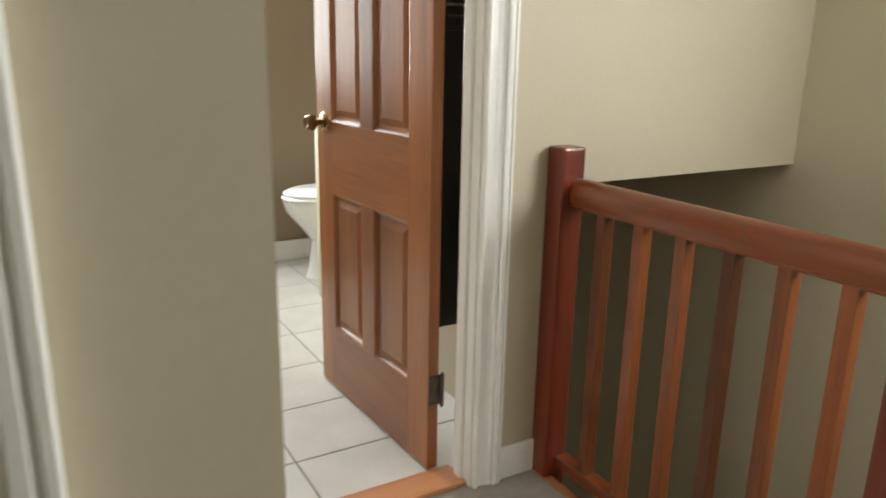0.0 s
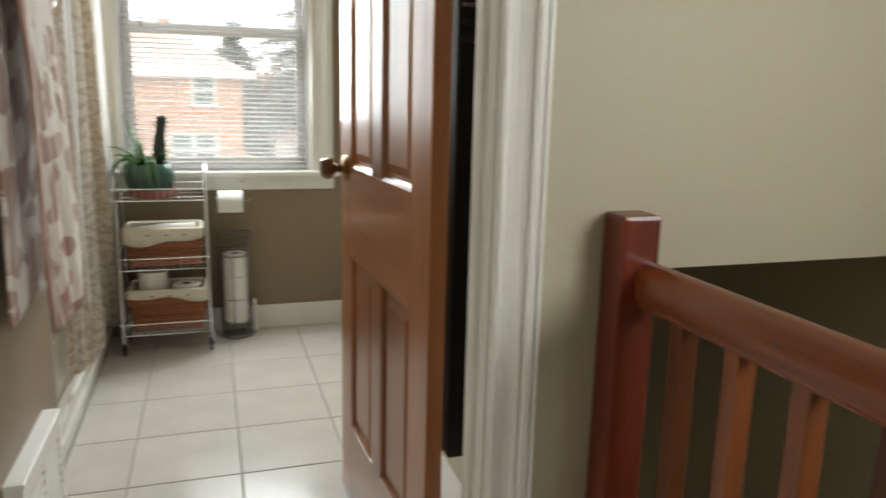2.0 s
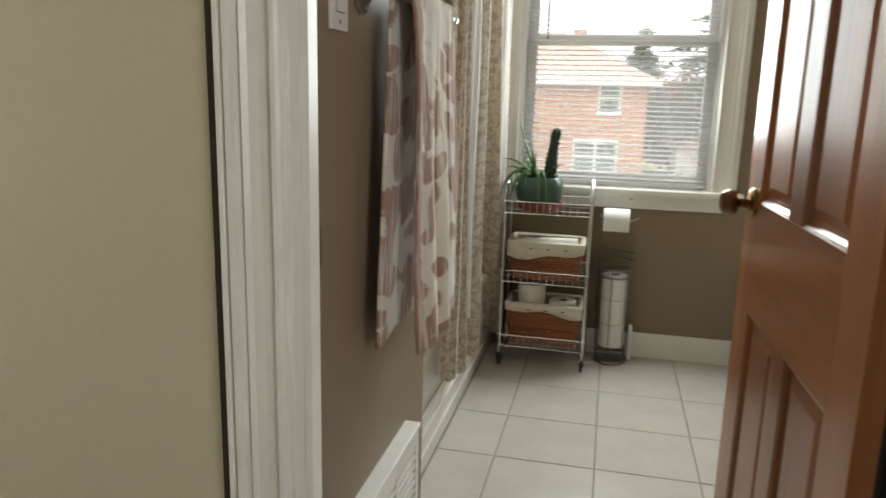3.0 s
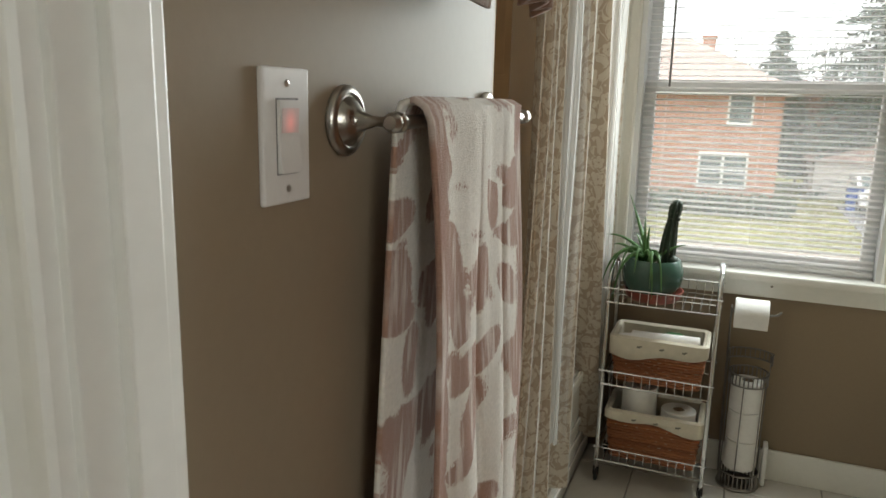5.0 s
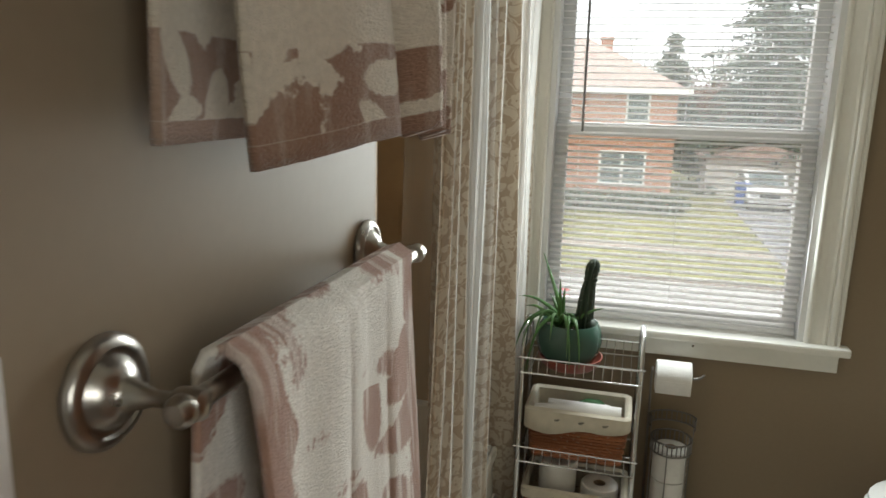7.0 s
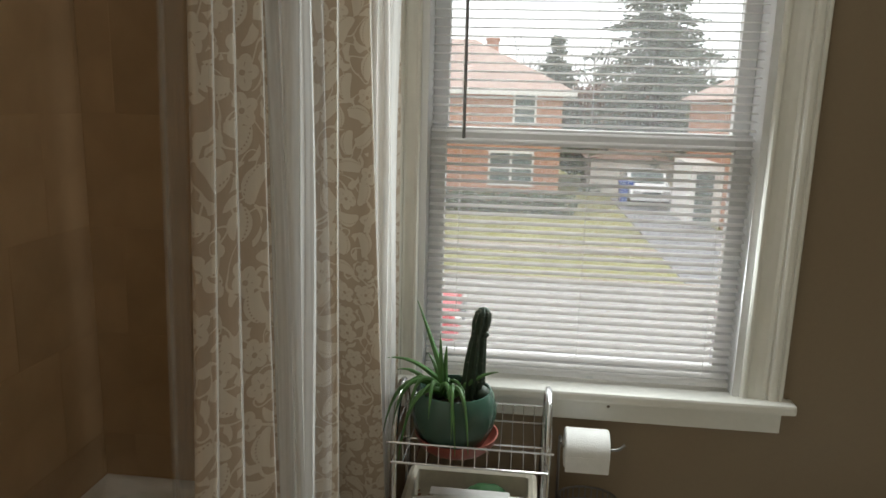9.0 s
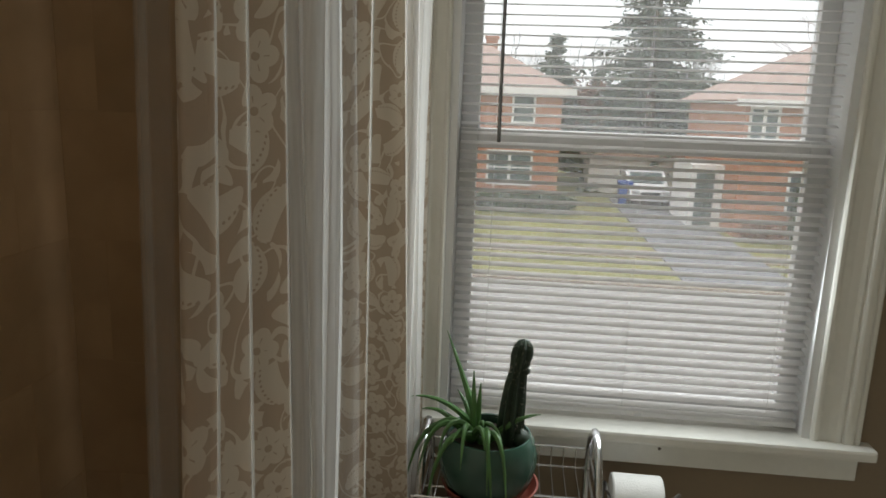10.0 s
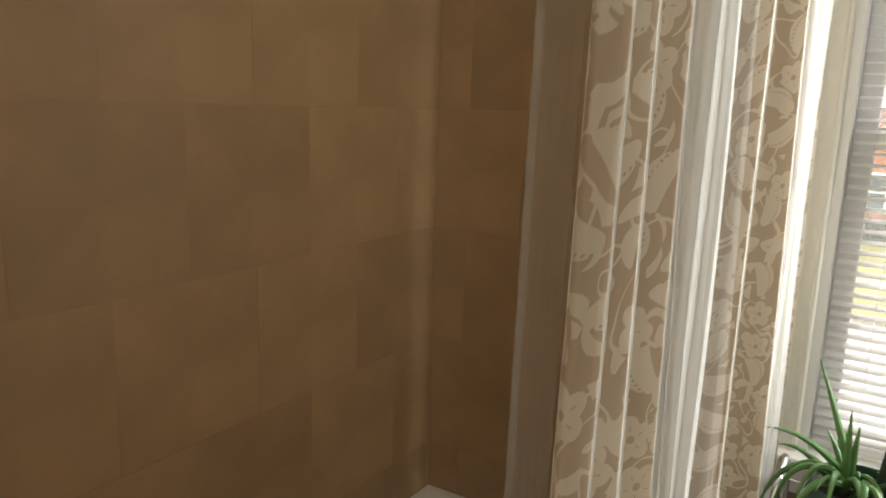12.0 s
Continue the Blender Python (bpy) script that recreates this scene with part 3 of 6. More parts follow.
def print_mat(name, ground, figure, scale, translucent):
    """Curtain print: five-petalled blossoms, curved leaves, stems and dots in a paler tone."""
    m, n, l, b = node_mat(name)

    def calc(op, a, c=0.0, e=0.0):
        q = n.new("ShaderNodeMath")
        q.operation = op
        for i, v in enumerate((a, c, e)):
            if isinstance(v, (int, float)):
                q.inputs[i].default_value = v
            else:
                l.new(v, q.inputs[i])
        return q.outputs[0]

    uv = n.new("ShaderNodeUVMap")

    def cells(size, shift, randomness):
        """Local coordinates in a scattered cell: x, y, angle, distance and two random numbers."""
        mp = n.new("ShaderNodeMapping")
        mp.inputs["Scale"].default_value, mp.inputs["Location"].default_value = (size, size, 1), (shift, shift * 0.6, 0)
        l.new(uv.outputs[0], mp.inputs[0])
        v = n.new("ShaderNodeTexVoronoi")
        v.voronoi_dimensions = "2D"
        v.inputs["Scale"].default_value, v.inputs["Randomness"].default_value = 1.0, randomness
        l.new(mp.outputs[0], v.inputs["Vector"])
        d = n.new("ShaderNodeVectorMath")
        d.operation = "SUBTRACT"
        l.new(mp.outputs[0], d.inputs[0])
        l.new(v.outputs["Position"], d.inputs[1])
        col = n.new("ShaderNodeSeparateColor")
        l.new(v.outputs["Color"], col.inputs[0])
        turn = n.new("ShaderNodeVectorRotate")
        turn.rotation_type = "Z_AXIS"
        l.new(d.outputs[0], turn.inputs[0])
        l.new(calc("MULTIPLY", col.outputs[0], 6.283), turn.inputs["Angle"])
        sep = n.new("ShaderNodeSeparateXYZ")
        l.new(turn.outputs[0], sep.inputs[0])
        x, y = sep.outputs[0], sep.outputs[1]
        return x, y, calc("ARCTAN2", y, x), v.outputs["Distance"], col.outputs[1], mp.outputs[0]

    def inside(x, y, a, c, bend):
        yy = calc("ADD", y, calc("MULTIPLY", calc("MULTIPLY", x, x), bend))
        return calc("LESS_THAN", calc("ADD", calc("POWER", calc("DIVIDE", x, a), 2), calc("POWER", calc("DIVIDE", yy, c), 2)), 1.0)

    # blossoms and large leaves
    x, y, ang, dist, pick, where = cells(scale, 0.3, 0.55)
    edge = calc("MULTIPLY_ADD", calc("ABSOLUTE", calc("SINE", calc("MULTIPLY", ang, 2.5))), 0.14, 0.30)
    flower = calc("LESS_THAN", dist, edge)
    eye = calc("MULTIPLY", calc("GREATER_THAN", dist, 0.075), calc("MAXIMUM", calc("GREATER_THAN", calc("ABSOLUTE", calc("COSINE", calc("MULTIPLY", ang, 2.5))), 0.12), calc("MAXIMUM", calc("GREATER_THAN", dist, 0.25), calc("LESS_THAN", dist, 0.14))))
    flower = calc("MULTIPLY", flower, eye)
    leaf = inside(x, y, 0.56, 0.27, 0.7)
    spots = calc("LESS_THAN", calc("ADD", calc("POWER", calc("SUBTRACT", calc("PINGPONG", calc("ADD", x, 5.0), 0.1), 0.05), 2), calc("POWER", calc("ADD", calc("MULTIPLY", calc("MULTIPLY", x, x), 0.7), calc("SUBTRACT", y, 0.14)), 2)), 0.0007)
    leaf = calc("MULTIPLY", leaf, calc("SUBTRACT", 1.0, spots))
    is_flower = calc("LESS_THAN", pick, 0.42)
    big = calc("ADD", calc("MULTIPLY", flower, is_flower), calc("MULTIPLY", leaf, calc("SUBTRACT", 1.0, is_flower)))
    # small leaves between them
    x2, y2, ang2, dist2, pick2, where2 = cells(scale * 1.45, 2.7, 0.8)
    small = calc("MULTIPLY", inside(x2, y2, 0.5, 0.2, 0.9), calc("GREATER_THAN", calc("ABSOLUTE", calc("SUBTRACT", dist, edge)), 0.06))
    small = calc("MULTIPLY", small, calc("GREATER_THAN", dist, 0.5))
    # winding stems
    stem = n.new("ShaderNodeTexNoise")
    stem.noise_dimensions = "2D"
    stem.inputs["Scale"].default_value, stem.inputs["Detail"].default_value, stem.inputs["Distortion"].default_value = 0.9, 0.0, 0.7
    l.new(where, stem.inputs[0])
    vine = calc("LESS_THAN", calc("ABSOLUTE", calc("SUBTRACT", stem.outputs[0], 0.5)), 0.022)
    fig = calc("MAXIMUM", big, calc("MAXIMUM", small, vine))
    mix = n.new("ShaderNodeMix")
    mix.data_type = "RGBA"
    mix.inputs[6].default_value, mix.inputs[7].default_value = (*ground, 1), (*figure, 1)
    l.new(fig, mix.inputs[0])
    l.new(mix.outputs[2], b.inputs["Base Color"])
    b.inputs["Roughness"].default_value, b.inputs["Specular IOR Level"].default_value = 0.8, 0.2
    weave, bp = n.new("ShaderNodeTexNoise"), n.new("ShaderNodeBump")
    weave.inputs["Scale"].default_value, weave.inputs["Detail"].default_value = 300.0, 3
    l.new(uv.outputs[0], weave.inputs[0])
    bp.inputs["Strength"].default_value, bp.inputs["Distance"].default_value = 0.15, 0.002
    l.new(weave.outputs[0], bp.inputs["Height"])
    l.new(bp.outputs[0], b.inputs["Normal"])
    tr, ms = n.new("ShaderNodeBsdfTranslucent"), n.new("ShaderNodeMixShader")
    l.new(mix.outputs[2], tr.inputs[0])
    ms.inputs[0].default_value = translucent
    l.new(b.outputs[0], ms.inputs[1])
    l.new(tr.outputs[0], ms.inputs[2])
    l.new(ms.outputs[0], n["Material Output"].inputs[0])
    return m


def sheer_mat(name, color, clear, translucent):
    """Thin white voile: partly see-through, the rest scatters light both ways."""
    m, n, l, b = node_mat(name)
    uv, mp, grain = n.new("ShaderNodeUVMap"), n.new("ShaderNodeMapping"), n.new("ShaderNodeTexNoise")
    mp.inputs["Scale"].default_value = (60, 7, 1)
    grain.inputs["Scale"].default_value, grain.inputs["Detail"].default_value = 1.0, 4
    l.new(uv.outputs[0], mp.inputs[0])
    l.new(mp.outputs[0], grain.inputs[0])
    b.inputs["Base Color"].default_value, b.inputs["Roughness"].default_value = (*color, 1), 0.85
    tr, ms, tp, m2, share = (n.new("ShaderNodeBsdfTranslucent"), n.new("ShaderNodeMixShader"), n.new("ShaderNodeBsdfTransparent"), n.new("ShaderNodeMixShader"), n.new("ShaderNodeMapRange"))
    tr.inputs[0].default_value = (*color, 1)
    ms.inputs[0].default_value = translucent
    l.new(b.outputs[0], ms.inputs[1])
    l.new(tr.outputs[0], ms.inputs[2])
    share.inputs["From Min"].default_value, share.inputs["From Max"].default_value = 0.3, 0.7
    share.inputs["To Min"].default_value, share.inputs["To Max"].default_value = clear - 0.06, clear + 0.06
    l.new(grain.outputs[0], share.inputs[0])
    l.new(share.outputs[0], m2.inputs[0])
    l.new(ms.outputs[0], m2.inputs[1])
    l.new(tp.outputs[0], m2.inputs[2])
    l.new(m2.outputs[0], n["Material Output"].inputs[0])
    return m


M_CURTAIN = print_mat("curtain_print", (0.48, 0.395, 0.31), (0.66, 0.605, 0.52), 21.0, 0.37)
M_LINER = sheer_mat("liner_sheer", (0.60, 0.59, 0.56), 0.80, 0.4)
M_SHEER = sheer_mat("white_sheer", (0.84, 0.84, 0.83), 0.36, 0.5)
M_VEIL = sheer_mat("thin_voile", (0.80, 0.80, 0.79), 0.87, 0.4)
M_FOLD_EDGE = sheer_mat("lit_fold_white", (0.80, 0.79, 0.76), 0.35, 0.5)


def shower_curtain():
    c = thing("shower_curtain", (0.11, 3.4, 1.2), "tan shower curtain printed with cream flowers, drawn aside in folds", "curtain")
    # deep folds: where each tip lies under the rod and near the hem, and how far in its panel starts
    tips = [(2.812, 2.68, 0.124), (2.872, 2.79, 0.113), (2.93, 2.985, 0.098), (3.235, 3.285, -0.005), (3.42, 3.80, 0.032), (3.83, 3.86, 0.03)]
    tip_x = 0.140
    prof = []
    for i, (top, low, deep) in enumerate(tips):
        for q in range(9):
            k = q / 8
            prof.append((deep + (tip_x - deep) * k, i, -0.35 * (tip_x - deep) * (1 - k) - 0.010 * math.sin(math.pi * k)))
        if i < len(tips) - 1:
            prof += [(tip_x + 0.0025, i, 0.0012), (tip_x + 0.0035, i, 0.003), (tip_x + 0.0025, i, 0.005), (tip_x - 0.002, i, 0.006), (tip_x - 0.02, i, 0.004)]

    prof += [(tip_x - 0.004, len(tips) - 1, 0.006), (0.10, len(tips) - 1, 0.05), (0.05, len(tips) - 1, 0.118)]

    def edge(i, v, dy):
        top, low, deep = tips[i]
        return top + (low - top) * (1 - v) ** 1.3 + dy + 0.006 * math.sin(4.3 * v + 1.7 * i)

    def foot(i):
        return 0.33 - 0.22 * (i / 5)

    def fab(u, v):
        x, i, dy = prof[min(len(prof) - 1, round(u * (len(prof) - 1)))]
        return (x + 0.005 * math.sin(3 * v + 1.3 * i), edge(i, v, dy), foot(i) + 0.01 * math.sin(40 * x) + (2.03 - foot(i)) * v)
    mids = [Vector(fab(i / (len(prof) - 1), 0.5)) for i in range(len(prof))]
    run = [0.0]
    for a, b in zip(mids, mids[1:]):
        run.append(run[-1] + 1.05 * min(0.12, (b - a).length))
    cloth("printed_cloth", fab, len(prof) - 1, 36, run[-1], 1.80, M_CURTAIN, c, "", 0, run)
    # pale strips on the fold tips paint the window light caught there
    for k in range(5):
        def hem(u, v, k=k):
            return (tip_x + 0.0036 + (0.0016 + 0.0012 * (k % 2) + 0.0008 * math.sin(5 * v + k)) * u + 0.005 * math.sin(3 * v + 1.3 * k), edge(k, v, 0.003 - 0.002 * math.sin(math.pi * u)), foot(k) + (2.03 - foot(k)) * v)
        cloth("hem_edge", hem, 4, 36, 0.01, 1.7, M_FOLD_EDGE, c, "pale strip painting the backlit edge of a fold", 0)

    def liner(u, v):
        k, far = min(1.0, u / 0.12), min(1.0, max(0.0, u - 0.12) / 0.2)
        x = 0.125 - 0.05 * k - 0.105 * far + 0.004 * math.sin(60 * u) * k
        y = 2.80 + 0.05 * k + 0.21 * far + max(0.0, u - 0.32) * 1.2 - 0.07 * (1 - v) * (1 - u)
        return (x, y, 0.30 + 1.72 * v)
    cloth("liner", liner, 120, 24, 1.8, 1.75, M_LINER, c, "sheer white inner liner", 0)

    def veil(i, top, low, pleats, back, seed, mat):
        """A gathered voile strip across a fold, wide under the rod and closing towards the hem."""
        def place(u, v):
            w = (1 - v) ** 0.9
            a, e = top[0] + (low[0] - top[0]) * w, top[1] + (low[1] - top[1]) * w
            ph = 2 * math.pi * pleats * (u + 0.05 * math.sin(5 * u + seed))
            x = a + (e - a) * (u + 0.05 * math.sin(2 * ph + 0.6) / pleats) + 0.003 * math.sin(9 * v + seed + 8 * u)
            return (x, edge(i, v, -back - 0.3 * (tip_x - x) + 0.010 * math.sin(ph) + 0.003 * math.sin(2.3 * ph + seed)), 0.36 + 1.66 * v)
        cloth("voile_fold", place, int(22 * pleats), 26, 0.5, 1.66, mat, c, "white sheer fold in front of the print", 0)
    veil(3, (0.050, 0.126), (0.066, 0.112), 3.5, 0.055, 1.0, M_SHEER)
    veil(3, (0.105, 0.140), (0.09, 0.138), 1.5, 0.045, 2.2, M_VEIL)
    veil(5, (0.085, 0.150), (0.105, 0.140), 2.0, 0.06, 3.7, M_SHEER)
    rod = thing("curtain_rod", (0.1, 3.2, 2.05), "chrome shower curtain rod between the alcove walls", "curtain rod")
    part("rod", tube([(0.10, YE - 0.003, 2.06), (0.10, YW, 2.06)], 0.0125, seg=14), M_CHROME, rod, "", True)
    for i in range(10):
        y = 2.75 + 0.12 * i
        part("ring", tube([(0.10 + 0.02 * math.cos(a), y, 2.055 + 0.022 * math.sin(a)) for a in [2 * math.pi * q / 14 for q in range(14)]], 0.0018, seg=6, closed=True), M_CHROME, rod)


shower_curtain()


# ---- towels, bars, switch, register ----
def terry_mat(name, mauve, cream, seed, total, banded):
    """Velour towel: mauve blotches and leaves with soft edges, pale streaks along the nap painting the folds' sheen."""
    m, n, l, b = node_mat(name)

    def calc(op, a, c=0.0, e=0.0):
        q = n.new("ShaderNodeMath")
        q.operation = op
        for i, v in enumerate((a, c, e)):
            if isinstance(v, (int, float)):
                q.inputs[i].default_value = v
            else:
                l.new(v, q.inputs[i])
        return q.outputs[0]

    def soft(v, a, c):
        q = n.new("ShaderNodeMapRange")
        q.interpolation_type = "SMOOTHSTEP"
        q.inputs["From Min"].default_value, q.inputs["From Max"].default_value = a, c
        l.new(v, q.inputs[0])
        return q.outputs[0]

    uv = n.new("ShaderNodeUVMap")
    flat_uv = n.new("ShaderNodeSeparateXYZ")
    l.new(uv.outputs[0], flat_uv.inputs[0])
    u, v = flat_uv.outputs[0], flat_uv.outputs[1]

    def grain(scale, detail, stretch=(1, 1, 1), distortion=0.0):
        mp, t = n.new("ShaderNodeMapping"), n.new("ShaderNodeTexNoise")
        mp.inputs["Scale"].default_value, mp.inputs["Location"].default_value = stretch, (seed, seed * 1.7, 0)
        t.inputs["Scale"].default_value, t.inputs["Detail"].default_value, t.inputs["Distortion"].default_value = scale, detail, distortion
        l.new(uv.outputs[0], mp.inputs[0])
        l.new(mp.outputs[0], t.inputs[0])
        return t.outputs[0]

    nap = grain(170.0, 3)
    fuzzy = calc("MULTIPLY", calc("SUBTRACT", nap, 0.5), 0.16)
    blotch = calc("ADD", grain(22.0 if banded else 11.0, 1.0, (0.75, 1, 1) if banded else (0.55, 1, 1), 0.5), fuzzy)
    dark = soft(blotch, 0.52, 0.555)
    # leaves
    vor = n.new("ShaderNodeTexVoronoi")
    mpv = n.new("ShaderNodeMapping")
    mpv.inputs["Scale"].default_value, mpv.inputs["Location"].default_value = (15, 18, 1) if banded else (6.5, 10, 1), (seed, seed, 0)
    vor.voronoi_dimensions = "2D"
    vor.inputs["Scale"].default_value, vor.inputs["Randomness"].default_value = 1.0, 0.8
    l.new(uv.outputs[0], mpv.inputs[0])
    l.new(mpv.outputs[0], vor.inputs["Vector"])
    d = n.new("ShaderNodeVectorMath")
    d.operation = "SUBTRACT"
    l.new(mpv.outputs[0], d.inputs[0])
    l.new(vor.outputs["Position"], d.inputs[1])
    col, turn, sep = n.new("ShaderNodeSeparateColor"), n.new("ShaderNodeVectorRotate"), n.new("ShaderNodeSeparateXYZ")
    l.new(vor.outputs["Color"], col.inputs[0])
    turn.rotation_type = "Z_AXIS"
    l.new(d.outputs[0], turn.inputs[0])
    l.new(calc("MULTIPLY", col.outputs[0], 6.283), turn.inputs["Angle"])
    l.new(turn.outputs[0], sep.inputs[0])
    oval = calc("ADD", calc("POWER", calc("DIVIDE", sep.outputs[0], 0.5), 2), calc("POWER", calc("DIVIDE", sep.outputs[1], 0.25), 2))
    leaf = soft(calc("ADD", oval, calc("MULTIPLY", fuzzy, 4.0)), 0.75, 1.05)
    leaf_cream = calc("SUBTRACT", 1.0, leaf)
    if banded:
        end = calc("MINIMUM", v, calc("SUBTRACT", total, v))
        end = calc("ADD", end, calc("MULTIPLY", fuzzy, 0.012))
        in_band = calc("MULTIPLY", soft(end, 0.0135, 0.0150), calc("SUBTRACT", 1.0, soft(end, 0.066, 0.068)))
        above = soft(end, 0.108, 0.111)
        hem = calc("SUBTRACT", 1.0, soft(end, 0.0135, 0.0150))
        motif = calc("SUBTRACT", 1.0, calc("MAXIMUM", leaf_cream, soft(blotch, 0.57, 0.60)))
        dark = calc("MAXIMUM", hem, calc("ADD", calc("MULTIPLY", in_band, motif), calc("MULTIPLY", above, calc("MAXIMUM", dark, leaf_cream))))
    else:
        side = calc("ADD", calc("MINIMUM", u, calc("SUBTRACT", 0.42, u)), calc("MULTIPLY", calc("SUBTRACT", blotch, 0.5), 0.14))
        border = calc("MULTIPLY", calc("SUBTRACT", 1.0, soft(side, 0.036, 0.040)), calc("LESS_THAN", v, 0.72))
        hem = calc("SUBTRACT", 1.0, soft(v, 0.02, 0.023))
        dark = calc("MAXIMUM", hem, calc("MAXIMUM", border, calc("MAXIMUM", dark, calc("MULTIPLY", leaf_cream, soft(col.outputs[1], 0.45, 0.46)))))
    mix = n.new("ShaderNodeMix")
    mix.data_type = "RGBA"
    mix.inputs[6].default_value, mix.inputs[7].default_value = (*cream, 1), (*mauve, 1)
    l.new(dark, mix.inputs[0])
    # highlights on the fold crests, painted as pale streaks along the nap
    sheen_streak = soft(grain(1.0, 4, (50, 6, 1)), 0.48, 0.66)
    pale = n.new("ShaderNodeMix")
    pale.data_type = "RGBA"
    pale.inputs[7].default_value = (cream[0] * 1.12, cream[1] * 1.13, cream[2] * 1.16, 1)
    l.new(calc("MULTIPLY", sheen_streak, 0.3 if banded else 0.65), pale.inputs[0])
    l.new(mix.outputs[2], pale.inputs[6])
    hsv = n.new("ShaderNodeHueSaturation")
    l.new(pale.outputs[2], hsv.inputs["Color"])
    l.new(calc("MULTIPLY_ADD", nap, 0.36, 0.82), hsv.inputs["Value"])
    l.new(hsv.outputs[0], b.inputs["Base Color"])
    b.inputs["Roughness"].default_value, b.inputs["Specular IOR Level"].default_value = 0.95, 0.1
    b.inputs["Sheen Weight"].default_value, b.inputs["Sheen Roughness"].default_value = 0.35, 0.4
    loops, bp = n.new("ShaderNodeTexNoise"), n.new("ShaderNodeBump")
    loops.inputs["Scale"].default_value, loops.inputs["Detail"].default_value = 420.0, 3
    l.new(uv.outputs[0], loops.inputs[0])
    bp.inputs["Strength"].default_value, bp.inputs["Distance"].default_value = 0.9, 0.003
    l.new(loops.outputs[0], bp.inputs["Height"])
    l.new(bp.outputs[0], b.inputs["Normal"])
    return m


def towel(name, label, y_top, y_front, y_back, z_bar, z_front, z_back, x_bar, seed, pleats, mat):
    """Terry towel over a bar; pleats: where across the front the creases run, and how deep the folds between them."""
    t = thing(name, (x_bar, (y_top[0] + y_top[1]) / 2, z_bar), label, "towel")
    r = 0.019
    front, back = z_bar - z_front, z_bar - z_back
    total = front + back + math.pi * r

    def bulge(u):
        for (a, _), (b, depth) in zip(pleats, pleats[1:]):
            if u <= b:
                return depth * math.sin(math.pi * ((u - a) / (b - a)) ** (1.9 if a == 0 else 0.65)) ** 0.8
        return 0.0

    def place(u, v):
        d = v * total
        if d < front:
            z, k = z_front + d, 1 - d / front
            a, b = [y_top[i] + (y_front[i] - y_top[i]) * k ** 0.8 for i in (0, 1)]
            x = x_bar + r + 0.012 * k + bulge(u) * (0.15 + 0.85 * k ** 0.7) + 0.004 * math.sin(6 * k + 5 * u) + 0.003 * math.sin(17 * u + 3 * k + seed)
            z += -0.006 * k * math.sin(4 * u + seed) + 0.25 * bulge(u) * k
        elif d < front + math.pi * r:
            q = (d - front) / r
            a, b = y_top
            x, z = x_bar + r * math.cos(q) + 0.15 * bulge(u) * max(0, math.cos(q)), z_bar + r * math.sin(q)
        else:
            e = d - front - math.pi * r
            k = e / back
            z = z_bar - e
            a, b = [y_top[i] + (y_back[i] - y_top[i]) * k for i in (0, 1)]
            x = x_bar - r - 0.012 * k + 0.004 * k * math.sin(8 * u + seed)
        return (x, a + (b - a) * u + 0.004 * math.sin(14 * u + seed), z)
    cloth("terry_cloth", place, 110, 90, 0.42, total, mat, t, "", 0.007)
    return t


LOW_TOTAL, HIGH_TOTAL = 1.339 + 0.019 * math.pi, 0.866 + 0.019 * math.pi
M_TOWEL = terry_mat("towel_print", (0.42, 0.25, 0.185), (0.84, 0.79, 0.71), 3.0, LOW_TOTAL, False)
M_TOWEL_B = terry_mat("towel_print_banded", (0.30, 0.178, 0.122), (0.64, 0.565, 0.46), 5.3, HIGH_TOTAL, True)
towel("hand_towel", "mauve and cream leaf-patterned terry towel over the bar", (1.935, 2.295), (1.985, 2.30), (1.89, 2.24), 1.352, 0.665, 0.70, 0.206, 1.0, [(0.0, 0), (0.42, 0.010), (0.74, 0.016), (1.0, 0.012)], M_TOWEL)
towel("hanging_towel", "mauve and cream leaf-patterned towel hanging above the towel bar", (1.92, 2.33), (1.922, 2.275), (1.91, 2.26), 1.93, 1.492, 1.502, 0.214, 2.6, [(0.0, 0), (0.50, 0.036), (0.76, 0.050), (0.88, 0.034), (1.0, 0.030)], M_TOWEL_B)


def towel_bar(label, y0, y1, z, x):
    b = thing("towel_bar", (XW, (y0 + y1) / 2, z), label, "towel bar")
    part("bar", tube([(x, y0, z), (x, y1, z)], 0.0075, seg=14), M_NICKEL, b, "", True)
    for y, s in ((y0, -1), (y1, 1)):
        d = x - XW
        bm = lathe([(0.0, 0.0), (0.035, 0.0), (0.038, 0.003), (0.0375, 0.007), (0.034, 0.0105), (0.0295, 0.0115), (0.0275, 0.009), (0.0255, 0.009), (0.0215, 0.014), (0.0165, 0.019), (0.0125, 0.0205), (0.0105, 0.024), (0.0078, 0.032), (0.0052, d - 0.026), (0.0058, d - 0.014), (0.0095, d - 0.010), (0.0112, d), (0.0095, d + 0.008), (0.005, d + 0.011), (0.0, d + 0.0115)], (XW, y, z), "x", 32)
        p = part("bracket", bm, M_NICKEL, b, "round brushed nickel wall bracket", True)
        part("finial", lathe([(0.0085, 0.0), (0.0105, s * 0.004), (0.0105, s * 0.010), (0.007, s * 0.015), (0.0, s * 0.016)], (x, y + s * 0.004, z), "y", 18), M_NICKEL, p, "", True)
    return b


towel_bar("brushed nickel towel bar on round wall brackets", 1.905, 2.366, 1.347, 0.206)
towel_bar("brushed nickel upper towel bar holding a towel", 1.93, 2.41, 1.922, 0.212)


